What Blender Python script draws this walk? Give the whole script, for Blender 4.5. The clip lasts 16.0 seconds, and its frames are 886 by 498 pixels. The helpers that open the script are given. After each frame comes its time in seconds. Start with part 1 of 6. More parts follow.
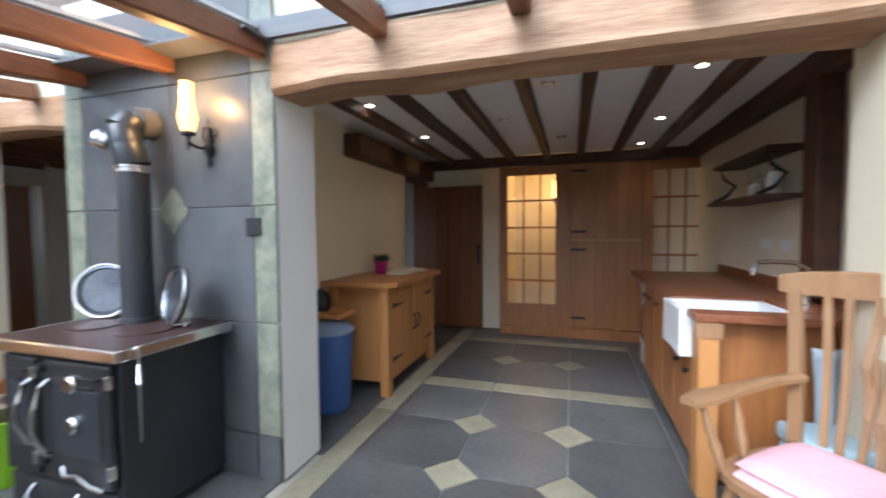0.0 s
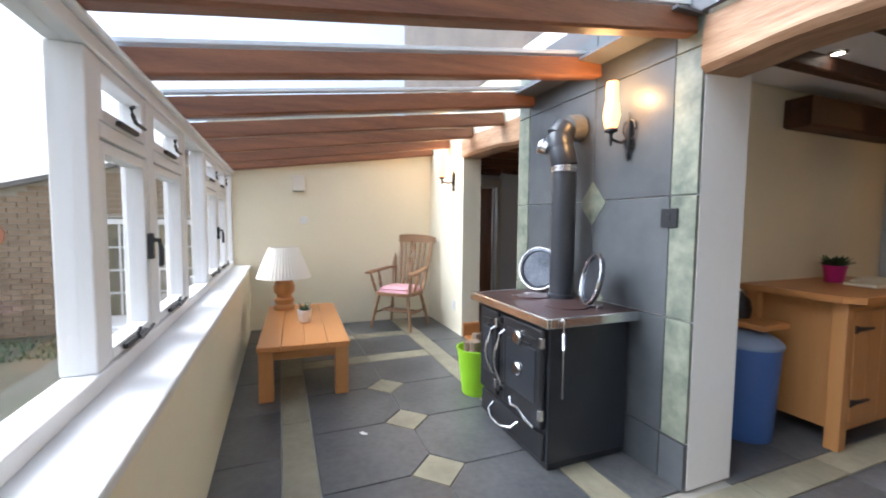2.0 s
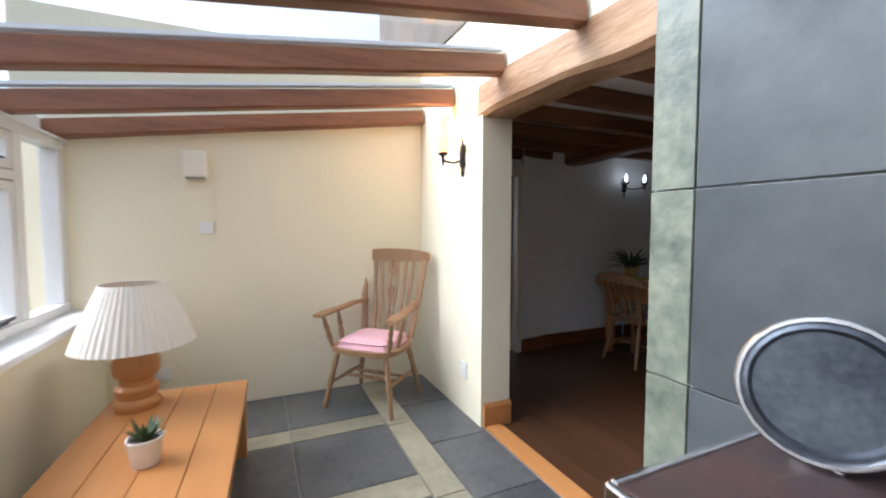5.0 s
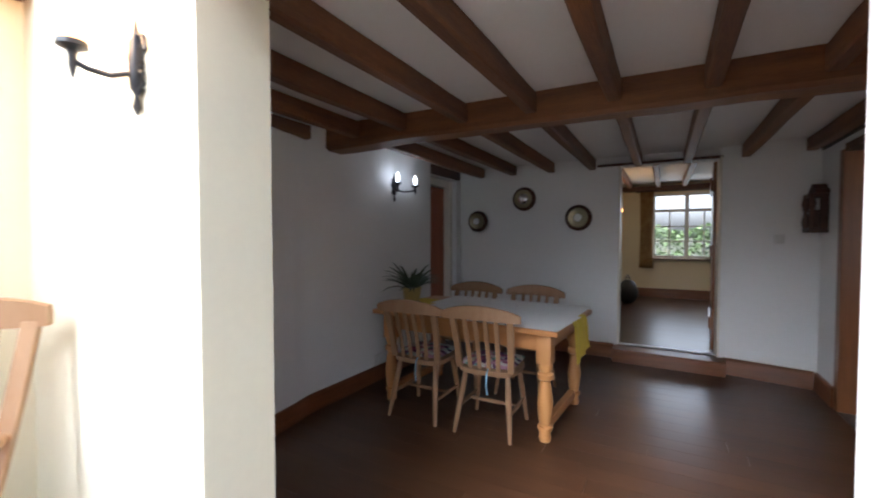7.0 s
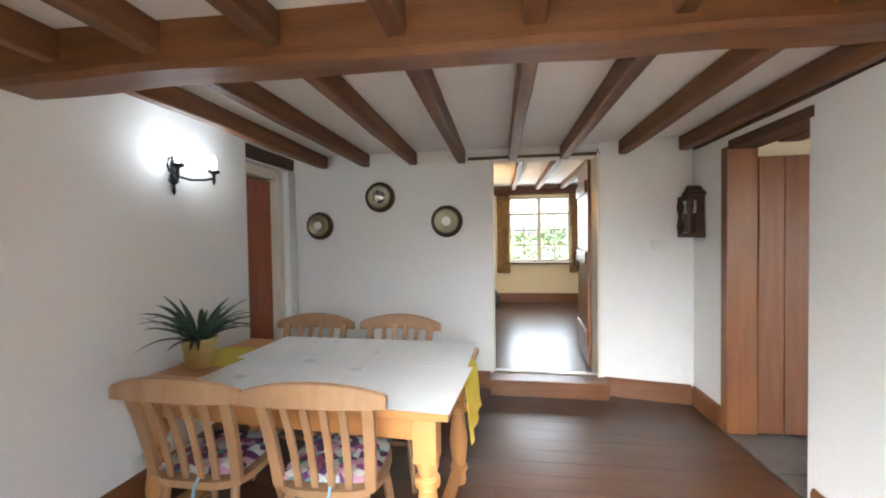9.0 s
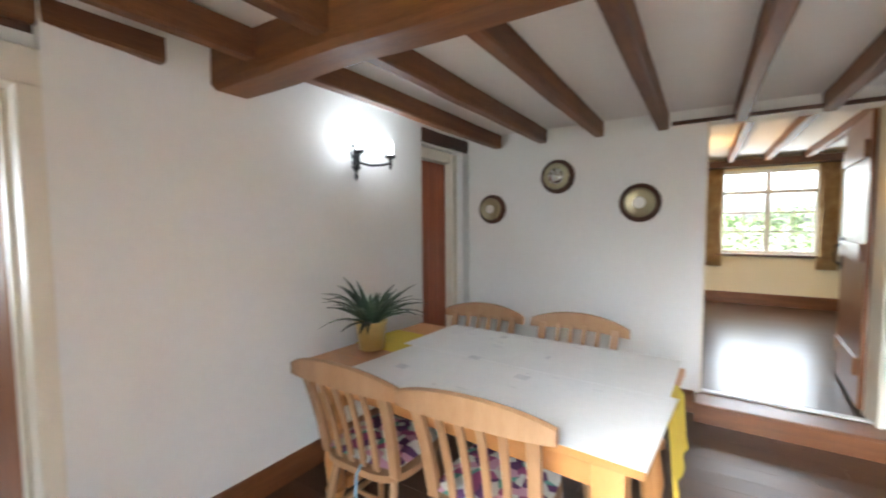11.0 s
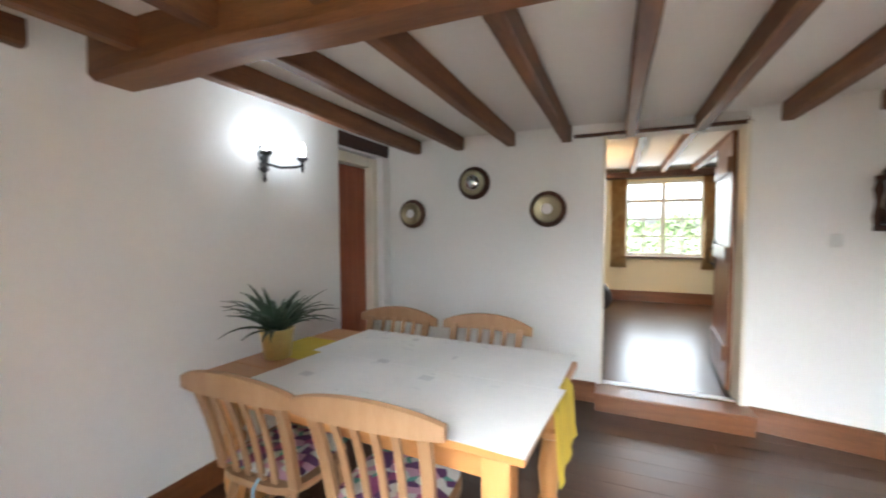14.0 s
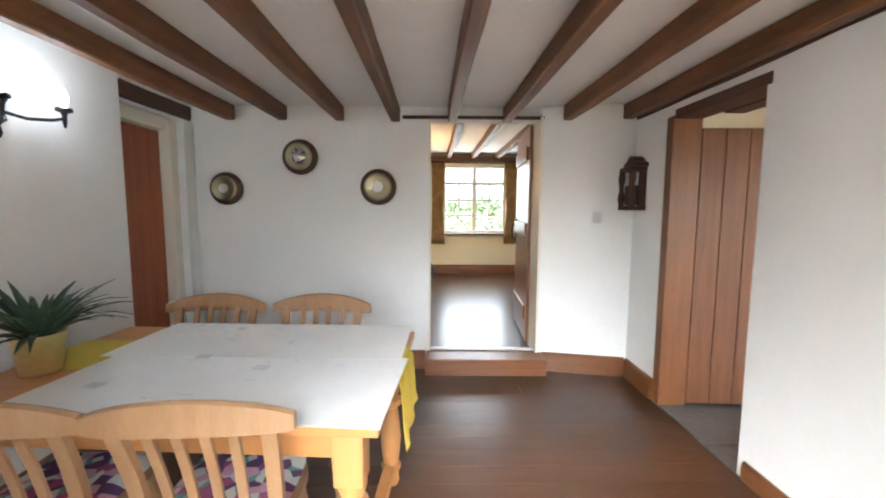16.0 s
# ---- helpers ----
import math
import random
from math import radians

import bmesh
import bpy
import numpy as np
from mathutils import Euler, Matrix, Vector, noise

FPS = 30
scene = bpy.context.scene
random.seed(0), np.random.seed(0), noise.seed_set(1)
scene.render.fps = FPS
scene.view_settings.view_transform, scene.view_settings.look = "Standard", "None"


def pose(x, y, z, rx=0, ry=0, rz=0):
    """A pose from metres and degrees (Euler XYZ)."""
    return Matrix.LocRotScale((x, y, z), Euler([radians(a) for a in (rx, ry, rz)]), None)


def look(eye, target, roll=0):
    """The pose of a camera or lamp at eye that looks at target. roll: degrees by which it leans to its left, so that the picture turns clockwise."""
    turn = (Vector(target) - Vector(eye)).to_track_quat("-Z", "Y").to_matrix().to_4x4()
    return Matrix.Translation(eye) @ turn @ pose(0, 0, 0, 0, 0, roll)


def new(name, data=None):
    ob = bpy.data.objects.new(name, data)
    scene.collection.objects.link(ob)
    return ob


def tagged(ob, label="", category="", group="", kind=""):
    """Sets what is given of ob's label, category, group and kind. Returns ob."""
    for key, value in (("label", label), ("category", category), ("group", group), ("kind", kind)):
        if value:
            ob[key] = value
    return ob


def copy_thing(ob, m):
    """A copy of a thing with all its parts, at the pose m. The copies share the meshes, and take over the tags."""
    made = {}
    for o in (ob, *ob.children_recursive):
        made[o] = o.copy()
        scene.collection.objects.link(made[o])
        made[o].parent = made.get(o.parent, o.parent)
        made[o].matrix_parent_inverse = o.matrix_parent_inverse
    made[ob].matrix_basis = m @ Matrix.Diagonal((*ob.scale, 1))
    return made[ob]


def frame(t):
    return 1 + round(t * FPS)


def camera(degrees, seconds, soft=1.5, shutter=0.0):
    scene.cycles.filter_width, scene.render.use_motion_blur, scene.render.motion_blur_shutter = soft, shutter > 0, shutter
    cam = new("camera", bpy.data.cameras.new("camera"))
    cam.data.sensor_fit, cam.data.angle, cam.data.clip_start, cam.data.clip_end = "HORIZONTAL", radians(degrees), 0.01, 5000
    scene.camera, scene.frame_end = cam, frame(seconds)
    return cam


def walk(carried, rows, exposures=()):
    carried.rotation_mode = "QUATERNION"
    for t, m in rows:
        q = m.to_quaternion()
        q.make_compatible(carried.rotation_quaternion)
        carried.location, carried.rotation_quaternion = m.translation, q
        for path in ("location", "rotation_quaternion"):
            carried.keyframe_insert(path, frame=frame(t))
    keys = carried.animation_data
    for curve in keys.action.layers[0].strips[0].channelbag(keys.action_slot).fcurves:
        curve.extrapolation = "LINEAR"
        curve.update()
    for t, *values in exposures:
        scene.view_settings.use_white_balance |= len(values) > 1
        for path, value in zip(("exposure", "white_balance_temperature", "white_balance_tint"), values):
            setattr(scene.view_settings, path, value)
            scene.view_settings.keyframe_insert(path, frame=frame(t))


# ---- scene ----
cam = camera(94.5, 16.0, 1.9, 0.35)
PATH = [
    (0, (-0.745, 0.429, 1.328), (-1.344, 2.335, 1.243), -0.4),
    (0.5, (-0.751, 0.402, 1.33), (-1.895, 2.038, 1.221), -0.2),
    (1, (-0.788, 0.363, 1.327), (-2.303, 1.664, 1.21), 0.0),
    (1.5, (-0.82, 0.352, 1.324), (-2.562, 1.328, 1.203), 0.2),
    (2, (-0.836, 0.363, 1.325), (-2.691, 1.1, 1.197), 0.5),
    (2.5, (-0.929, 0.386, 1.303), (-2.83, 0.992, 1.176), 0.7),
    (3, (-1.204, 0.445, 1.317), (-3.124, 0.988, 1.181), 0.7),
    (3.2, (-1.332, 0.472, 1.349), (-3.253, 1.006, 1.203), 0.6),
    (5.5, (-3.181, 1.126, 1.355), (-4.896, 2.15, 1.257), 0.3),
    (6, (-3.512, 1.276, 1.367), (-5.052, 2.549, 1.282), 0.6),
    (6.5, (-3.821, 1.488, 1.345), (-5.098, 3.026, 1.281), 0.1),
    (7, (-4.077, 1.68, 1.356), (-5.028, 3.439, 1.295), -0.0),
    (7.5, (-4.282, 1.873, 1.378), (-4.915, 3.77, 1.334), -0.4),
    (8, (-4.391, 2.175, 1.383), (-4.767, 4.139, 1.342), -0.5),
    (8.2, (-4.469, 2.31, 1.407), (-4.743, 4.291, 1.374), -0.8),
    (10.3, (-4.426, 3.105, 1.405), (-4.797, 5.067, 1.292), -1.1),
    (10.5, (-4.446, 3.111, 1.406), (-4.998, 5.03, 1.289), -1.0),
    (11, (-4.544, 3.071, 1.418), (-5.61, 4.759, 1.296), -0.4),
    (11.5, (-4.642, 3.019, 1.438), (-6.098, 4.383, 1.3), 0.2),
    (12, (-4.699, 3.004, 1.448), (-6.363, 4.104, 1.298), 0.4),
    (12.5, (-4.715, 3.025, 1.432), (-6.442, 4.025, 1.297), 0.4),
    (13, (-4.678, 3.075, 1.438), (-6.29, 4.252, 1.308), 0.3),
    (13.5, (-4.551, 3.114, 1.44), (-5.825, 4.651, 1.321), 0.4),
    (14, (-4.421, 3.105, 1.417), (-5.202, 4.943, 1.315), -0.2),
    (14.5, (-4.341, 3.064, 1.415), (-4.654, 5.036, 1.292), -0.3),
    (15, (-4.328, 3.043, 1.413), (-4.346, 5.037, 1.26), -0.2),
    (15.5, (-4.375, 3.059, 1.408), (-4.272, 5.049, 1.23), -0.0),
    (16, (-4.497, 3.105, 1.396), (-4.447, 5.095, 1.199), 0.3),
]
walk(cam, [(t, look(eye, target, roll)) for t, eye, target, roll in PATH],
     [(0, 1.65, 5600, 10), (1, 2.0, 5700, 9), (1.5, 1.9, 5700, 10), (2.5, 1.65, 5800, 11), (3.2, 1.55, 5900, 11), (5.5, 1.8, 5800, 11), (6, 1.9, 5800, 11), (6.5, 2.1, 5700, 11), (7.0, 2.8, 5700, 11), (7.5, 3.7, 5900, 10), (8.1, 4.6, 6050, 7), (10.5, 4.7, 6050, 6), (12.5, 5.0, 6050, 6), (14, 4.7, 6050, 6), (16, 4.8, 6050, 6)])

# ---------------------------------------------------------------- light
world = bpy.data.worlds.new("sky")
scene.world = world
world.use_nodes = True
wn = world.node_tree.nodes
sky = wn.new("ShaderNodeTexSky")
sky.sky_type, sky.sun_disc = "NISHITA", False
sky.sun_elevation, sky.sun_rotation = radians(42), radians(200)
sky.dust_density, sky.air_density = 6.0, 1.0
hsv = wn.new("ShaderNodeHueSaturation")
hsv.inputs["Saturation"].default_value = 0.25
world.node_tree.links.new(sky.outputs[0], hsv.inputs["Color"])
world.node_tree.links.new(hsv.outputs[0], wn["Background"].inputs[0])
wn["Background"].inputs[1].default_value = 0.15
sun = new("sun", bpy.data.lights.new("sun", "SUN"))
sun.data.energy, sun.data.angle, sun.data.color = 0.3, radians(30), (1, 0.97, 0.92)
sun.matrix_world = look((-2, -6, 6), (-2, 0, 0.5))


def lamp(x, y, z, watts, colour, size=0.03):
    ob = new("lamp_light", bpy.data.lights.new("lamp_light", "POINT"))
    ob.data.energy, ob.data.color, ob.data.shadow_soft_size = watts, colour, size
    ob.location = (x, y, z)
    return ob


def window_light(eye, target, w, h, watts, colour=(0.93, 0.97, 1)):
    ob = new("window_light", bpy.data.lights.new("window_light", "AREA"))
    ob.data.shape, ob.data.size, ob.data.size_y = "RECTANGLE", w, h
    ob.data.energy, ob.data.color = watts, colour
    ob.matrix_world = look(eye, target)
    return ob


WARM, BULB = (1.0, 0.55, 0.2), (0.9, 0.95, 1.0)
window_light((-3.69, 10.9, 1.6), (-3.69, 6, 0.6), 1.2, 1.25, 1.1)
window_light((-10.1, 1.75, 1.4), (-6, 3.0, 0.5), 0.9, 1.1, 3.2)
lamp(-2.65, 2.05, 2.05, 3.2, WARM)
lamp(-5.47, 2.16, 2.02, 1.6, WARM)
lamp(-6.34, 4.96, 1.97, 0.045, BULB)
lamp(-6.31, 5.23, 1.97, 0.04, BULB)
lamp(-0.95, 6.55, 1.95, 5, WARM)
lamp(-4.75, 9.3, 1.75, 1.0, WARM)
SPOTS = [(-2.2, 3.25), (-2.16, 4.35), (-0.03, 3.18), (-0.03, 4.34), (-0.03, 5.4)]
for sx, sy in SPOTS:
    sp = new("downlight_beam", bpy.data.lights.new("downlight_beam", "SPOT"))
    sp.data.energy, sp.data.color, sp.data.spot_size, sp.data.spot_blend = 1.2, (1, 0.8, 0.58), radians(110), 0.8
    sp.data.shadow_soft_size = 0.03
    sp.location = (sx, sy, 2.27)


# ---------------------------------------------------------------- materials
def material(name, colour, rough=0.6, metal=0.0, vary=0.25, scale=3.0, fine=60.0, bump=0.15, stretch=(1, 1, 1),
             second=None, spread=0.0, wave=0.0, spec=0.5):
    """A procedural surface: two scales of noise over the colour, a fine bump, an optional second colour and per-piece spread."""
    m = bpy.data.materials.new(name)
    m.use_nodes = True
    nt = m.node_tree
    n, l = nt.nodes, nt.links
    b = n["Principled BSDF"]
    b.inputs["Metallic"].default_value = metal
    b.inputs["Specular IOR Level"].default_value = spec
    co = n.new("ShaderNodeTexCoord")
    mp = n.new("ShaderNodeMapping")
    mp.inputs["Scale"].default_value = stretch
    info = n.new("ShaderNodeObjectInfo")
    off = n.new("ShaderNodeVectorMath")
    off.operation = "MULTIPLY_ADD"
    off.inputs[1].default_value = (1, 1, 1)
    mul = n.new("ShaderNodeMath")
    mul.operation = "MULTIPLY"
    mul.inputs[1].default_value = 37.0 if spread > 0 else 0.0
    l.new(info.outputs["Random"], mul.inputs[0])
    l.new(co.outputs["Object"], off.inputs[0])
    l.new(mul.outputs[0], off.inputs[2])
    l.new(off.outputs[0], mp.inputs[0])
    big = n.new("ShaderNodeTexNoise")
    big.inputs["Scale"].default_value, big.inputs["Detail"].default_value = scale, 4
    small = n.new("ShaderNodeTexNoise")
    small.inputs["Scale"].default_value, small.inputs["Detail"].default_value = fine, 5
    for t in (big, small):
        l.new(mp.outputs[0], t.inputs["Vector"])
    ramp = n.new("ShaderNodeValToRGB")
    c2 = second or tuple(max(0.0, c * (1 - vary)) for c in colour)
    ramp.color_ramp.elements[0].position, ramp.color_ramp.elements[1].position = 0.32, 0.68
    ramp.color_ramp.elements[0].color = (*c2, 1)
    ramp.color_ramp.elements[1].color = (*colour, 1)
    mixf = n.new("ShaderNodeMath")
    mixf.operation = "MULTIPLY_ADD"
    mixf.inputs[1].default_value = 0.35
    half = n.new("ShaderNodeMath")
    half.operation = "MULTIPLY"
    half.inputs[1].default_value = 0.65
    l.new(big.outputs[0], half.inputs[0])
    l.new(small.outputs[0], mixf.inputs[0])
    l.new(half.outputs[0], mixf.inputs[2])
    l.new(mixf.outputs[0], ramp.inputs[0])
    hs = n.new("ShaderNodeHueSaturation")
    l.new(ramp.outputs[0], hs.inputs["Color"])
    val = n.new("ShaderNodeMath")
    val.operation = "MULTIPLY_ADD"
    val.inputs[1].default_value, val.inputs[2].default_value = spread, 1 - spread / 2
    l.new(info.outputs["Random"], val.inputs[0])
    l.new(val.outputs[0], hs.inputs["Value"])
    l.new(hs.outputs[0], b.inputs["Base Color"])
    rr = n.new("ShaderNodeMath")
    rr.operation = "MULTIPLY_ADD"
    rr.inputs[1].default_value, rr.inputs[2].default_value = 0.10, rough - 0.05
    l.new(big.outputs[0], rr.inputs[0])
    l.new(rr.outputs[0], b.inputs["Roughness"])
    bp = n.new("ShaderNodeBump")
    bp.inputs["Strength"].default_value, bp.inputs["Distance"].default_value = bump, 0.01
    l.new(mixf.outputs[0], bp.inputs["Height"])
    l.new(bp.outputs[0], b.inputs["Normal"])
    return m


def glass(name, tint=(1, 1, 1), gloss=0.02):
    m = bpy.data.materials.new(name)
    m.use_nodes = True
    n, l = m.node_tree.nodes, m.node_tree.links
    n.remove(n["Principled BSDF"])
    tr, gl, mx, fr = n.new("ShaderNodeBsdfTransparent"), n.new("ShaderNodeBsdfGlossy"), n.new("ShaderNodeMixShader"), n.new("ShaderNodeLayerWeight")
    tr.inputs[0].default_value = (*tint, 1)
    gl.inputs["Roughness"].default_value = gloss
    fr.inputs[0].default_value = 0.35
    pw, ad = n.new("ShaderNodeMath"), n.new("ShaderNodeMath")
    pw.operation, ad.operation = "POWER", "MULTIPLY_ADD"
    pw.inputs[1].default_value, ad.inputs[1].default_value, ad.inputs[2].default_value = 4.0, 0.6, 0.03
    l.new(fr.outputs["Facing"], pw.inputs[0])
    l.new(pw.outputs[0], ad.inputs[0])
    l.new(ad.outputs[0], mx.inputs[0])
    l.new(tr.outputs[0], mx.inputs[1])
    l.new(gl.outputs[0], mx.inputs[2])
    l.new(mx.outputs[0], n["Material Output"].inputs[0])
    return m


def glow(name, colour, strength):
    m = bpy.data.materials.new(name)
    m.use_nodes = True
    b = m.node_tree.nodes["Principled BSDF"]
    b.inputs["Base Color"].default_value = (*colour, 1)
    b.inputs["Emission Color"].default_value = (*colour, 1)
    b.inputs["Emission Strength"].default_value = strength
    return m


CREAM = material("cream_plaster", (0.80, 0.745, 0.575), 0.85, vary=0.06, scale=1.5, fine=40, bump=0.12)
WHITE = material("white_plaster", (0.83, 0.83, 0.82), 0.85, vary=0.05, scale=1.2, fine=25, bump=0.2)
CEIL = material("ceiling_plaster", (0.82, 0.81, 0.79), 0.9, vary=0.05, scale=2, fine=30, bump=0.15)
PAINT = material("white_gloss_paint", (0.74, 0.75, 0.76), 0.35, vary=0.05, scale=4, fine=80, bump=0.05)
CREAMPAINT = material("cream_gloss_paint", (0.78, 0.74, 0.64), 0.4, vary=0.06, scale=4, bump=0.05)
OAKBEAM = material("oak_beam", (0.22, 0.092, 0.034), 0.55, second=(0.09, 0.034, 0.014), scale=4, fine=45, bump=0.5, stretch=(4, 0.4, 4), spread=0.25)
CROSSBEAM = material("oak_cross_beam", (0.25, 0.105, 0.034), 0.5, second=(0.12, 0.046, 0.016), scale=4, fine=45, bump=0.4, stretch=(0.4, 4, 4), spread=0.2)
DARKBEAM = material("dark_beam", (0.10, 0.042, 0.022), 0.55, second=(0.035, 0.015, 0.01), scale=4, fine=40, bump=0.5, stretch=(4, 0.4, 4), spread=0.2)
RAFTER = material("rafter_timber", (0.27, 0.11, 0.05), 0.5, second=(0.13, 0.05, 0.025), scale=4, fine=45, bump=0.35, stretch=(5, 0.35, 5), spread=0.25)
LINTEL = material("pale_rough_oak", (0.50, 0.33, 0.20), 0.6, second=(0.22, 0.10, 0.045), scale=3, fine=22, bump=0.8, stretch=(0.5, 3, 5))
PINE = material("honey_pine", (0.50, 0.245, 0.09), 0.42, second=(0.46, 0.21, 0.065), scale=4, fine=40, bump=0.12, stretch=(5, 5, 0.5), spread=0.12)
PINEX = material("honey_pine_top", (0.48, 0.22, 0.078), 0.38, second=(0.44, 0.19, 0.055), scale=4, fine=40, bump=0.12, stretch=(0.5, 6, 6), spread=0.12)
CHAIRWOOD = material("beech_chair", (0.32, 0.19, 0.10), 0.45, second=(0.25, 0.13, 0.058), scale=5, fine=50, bump=0.12, stretch=(4, 4, 0.6), spread=0.1)
DARKOAK = material("brown_door_wood", (0.26, 0.10, 0.036), 0.33, second=(0.16, 0.058, 0.02), scale=4, fine=40, bump=0.15, stretch=(6, 6, 0.4), spread=0.2)
REDWOOD = material("reddish_door_wood", (0.20, 0.06, 0.028), 0.42, second=(0.12, 0.032, 0.015), scale=4, fine=40, bump=0.15, stretch=(6, 6, 0.4), spread=0.15)
SCREENWOOD = material("oak_screen", (0.40, 0.16, 0.048), 0.4, second=(0.25, 0.10, 0.035), scale=4, fine=40, bump=0.15, stretch=(6, 6, 0.5), spread=0.2)
WORKTOP = material("worktop_wood", (0.26, 0.095, 0.045), 0.3, second=(0.16, 0.055, 0.025), scale=4, fine=40, bump=0.1, stretch=(6, 0.5, 6))
BOARDS = material("dark_floorboards", (0.082, 0.036, 0.017), 0.30, second=(0.045, 0.019, 0.009), scale=2.5, fine=60, bump=0.04, stretch=(0.8, 4, 4), spread=0.3)
SKIRT = material("stained_skirting", (0.22, 0.085, 0.032), 0.38, second=(0.13, 0.048, 0.018), scale=4, fine=40, bump=0.1, stretch=(0.6, 0.6, 6))
SLATE = material("black_slate", (0.125, 0.125, 0.125), 0.36, second=(0.062, 0.066, 0.07), scale=3.5, fine=28, bump=0.35, spread=0.35)
SLATEWALL = material("blue_grey_slate", (0.088, 0.094, 0.10), 0.34, second=(0.05, 0.056, 0.062), scale=2.4, fine=11, bump=0.7, spread=0.2)
GREENSLATE = material("green_slate", (0.25, 0.26, 0.20), 0.34, second=(0.085, 0.105, 0.085), scale=8, fine=26, bump=1.0, spread=0.2)
BUFF = material("buff_stone", (0.33, 0.30, 0.215), 0.5, second=(0.21, 0.195, 0.14), scale=5, fine=25, bump=0.35, spread=0.3)
GROUT = material("pale_grout", (0.38, 0.36, 0.32), 0.85, vary=0.2, scale=8, fine=80, bump=0.2)
IRON = material("black_iron", (0.026, 0.027, 0.031), 0.42, metal=0.3, vary=0.4, scale=8, fine=120, bump=0.1)
STOVE = material("black_enamel", (0.026, 0.03, 0.038), 0.34, vary=0.3, scale=3, fine=60, bump=0.05)
HOTPLATE = material("rusty_hotplate", (0.11, 0.055, 0.05), 0.42, metal=0.5, second=(0.055, 0.045, 0.045), scale=6, fine=60, bump=0.15)
CHROME = material("chrome", (0.75, 0.75, 0.76), 0.2, metal=1.0, vary=0.1, scale=5, bump=0.02)
BRASS = material("brass", (0.40, 0.36, 0.24), 0.38, metal=1.0, vary=0.25, scale=8, bump=0.05)
PANE = glass("window_glass")
ROOFGLASS = glass("roof_glass", (0.9, 0.94, 0.97))
FLAME = glow("warm_shade_glow", (1.0, 0.42, 0.11), 1.5)
WHITEBULB = glow("white_bulb_glow", (0.92, 0.96, 1.0), 1.1)
SPOTGLOW = glow("downlight_glow", (1.0, 0.85, 0.65), 4.0)


# ---------------------------------------------------------------- builders
def mesh_of(name, bm, mat):
    me = bpy.data.meshes.new(name)
    bmesh.ops.recalc_face_normals(bm, faces=bm.faces)
    bm.to_mesh(me)
    bm.free()
    me.materials.append(mat)
    return me


def part(name, bm, mat, parent=None, label="", smooth=False):
    me = mesh_of(name, bm, mat)
    if smooth:
        for p in me.polygons:
            p.use_smooth = True
        me.set_sharp_from_angle(angle=radians(40))
    ob = new(name, me)
    if parent:
        ob.parent = parent
    if label:
        ob["label"] = label
    return ob


def thing(name, x, y, z, rz=0, label="", category="", group="", kind=""):
    ob = new(name)
    ob.empty_display_size = 0.1
    ob.matrix_basis = pose(x, y, z, 0, 0, rz)
    return tagged(ob, label, category, group, kind)


def box(bm, x0, y0, z0, x1, y1, z1, bevel=0.0, m=None):
    mat = Matrix.LocRotScale(((x0 + x1) / 2, (y0 + y1) / 2, (z0 + z1) / 2), None, (abs(x1 - x0), abs(y1 - y0), abs(z1 - z0)))
    r = bmesh.ops.create_cube(bm, size=1, matrix=mat)
    vs = r["verts"]
    if bevel:
        es = list({e for v in vs for e in v.link_edges})
        r2 = bmesh.ops.bevel(bm, geom=es, offset=bevel, segments=2, affect="EDGES", profile=0.5)
        vs = list({v for f in r2["faces"] for v in f.verts} | {v for v in vs if v.is_valid})
    if m is not None:
        bmesh.ops.transform(bm, matrix=m, verts=[v for v in vs if v.is_valid])
    return bm


def boxes(*items, bevel=0.0):
    bm = bmesh.new()
    for it in items:
        box(bm, *it, bevel=bevel)
    return bm


def rod(bm, p0, p1, radii, seg=14):
    """A turned rod from p0 to p1; radii: rows of (share of the length, radius)."""
    p0, p1 = Vector(p0), Vector(p1)
    q = (p1 - p0).to_track_quat("Z", "Y")
    rings = []
    for s, r in radii:
        c = p0.lerp(p1, s)
        rings.append([bm.verts.new(c + q @ Vector((r * math.cos(a), r * math.sin(a), 0))) for a in (2 * math.pi * k / seg for k in range(seg))])
    for a, b in zip(rings, rings[1:]):
        for k in range(seg):
            bm.faces.new((a[k], a[(k + 1) % seg], b[(k + 1) % seg], b[k]))
    bm.faces.new(rings[0][::-1])
    bm.faces.new(rings[-1])
    return bm


def pipe(bm, pts, r, seg=8):
    """A bent round bar through the points."""
    pts = [Vector(p) for p in pts]
    rings = []
    for i, p in enumerate(pts):
        d = (pts[min(i + 1, len(pts) - 1)] - pts[max(i - 1, 0)]).normalized()
        up = Vector((0, 0, 1)) if abs(d.z) < 0.9 else Vector((1, 0, 0))
        u = d.cross(up).normalized()
        v = d.cross(u)
        rings.append([bm.verts.new(p + r * (math.cos(a) * u + math.sin(a) * v)) for a in (2 * math.pi * k / seg for k in range(seg))])
    for a, b in zip(rings, rings[1:]):
        for k in range(seg):
            bm.faces.new((a[k], a[(k + 1) % seg], b[(k + 1) % seg], b[k]))
    bm.faces.new(rings[0])
    bm.faces.new(rings[-1][::-1])
    return bm


def prism(bm, outline, z0, z1):
    """An upright prism over an outline of (x, y)."""
    lo = [bm.verts.new((x, y, z0)) for x, y in outline]
    hi = [bm.verts.new((x, y, z1)) for x, y in outline]
    k = len(outline)
    for i in range(k):
        bm.faces.new((lo[i], lo[(i + 1) % k], hi[(i + 1) % k], hi[i]))
    bm.faces.new(lo[::-1])
    bm.faces.new(hi)
    return bm


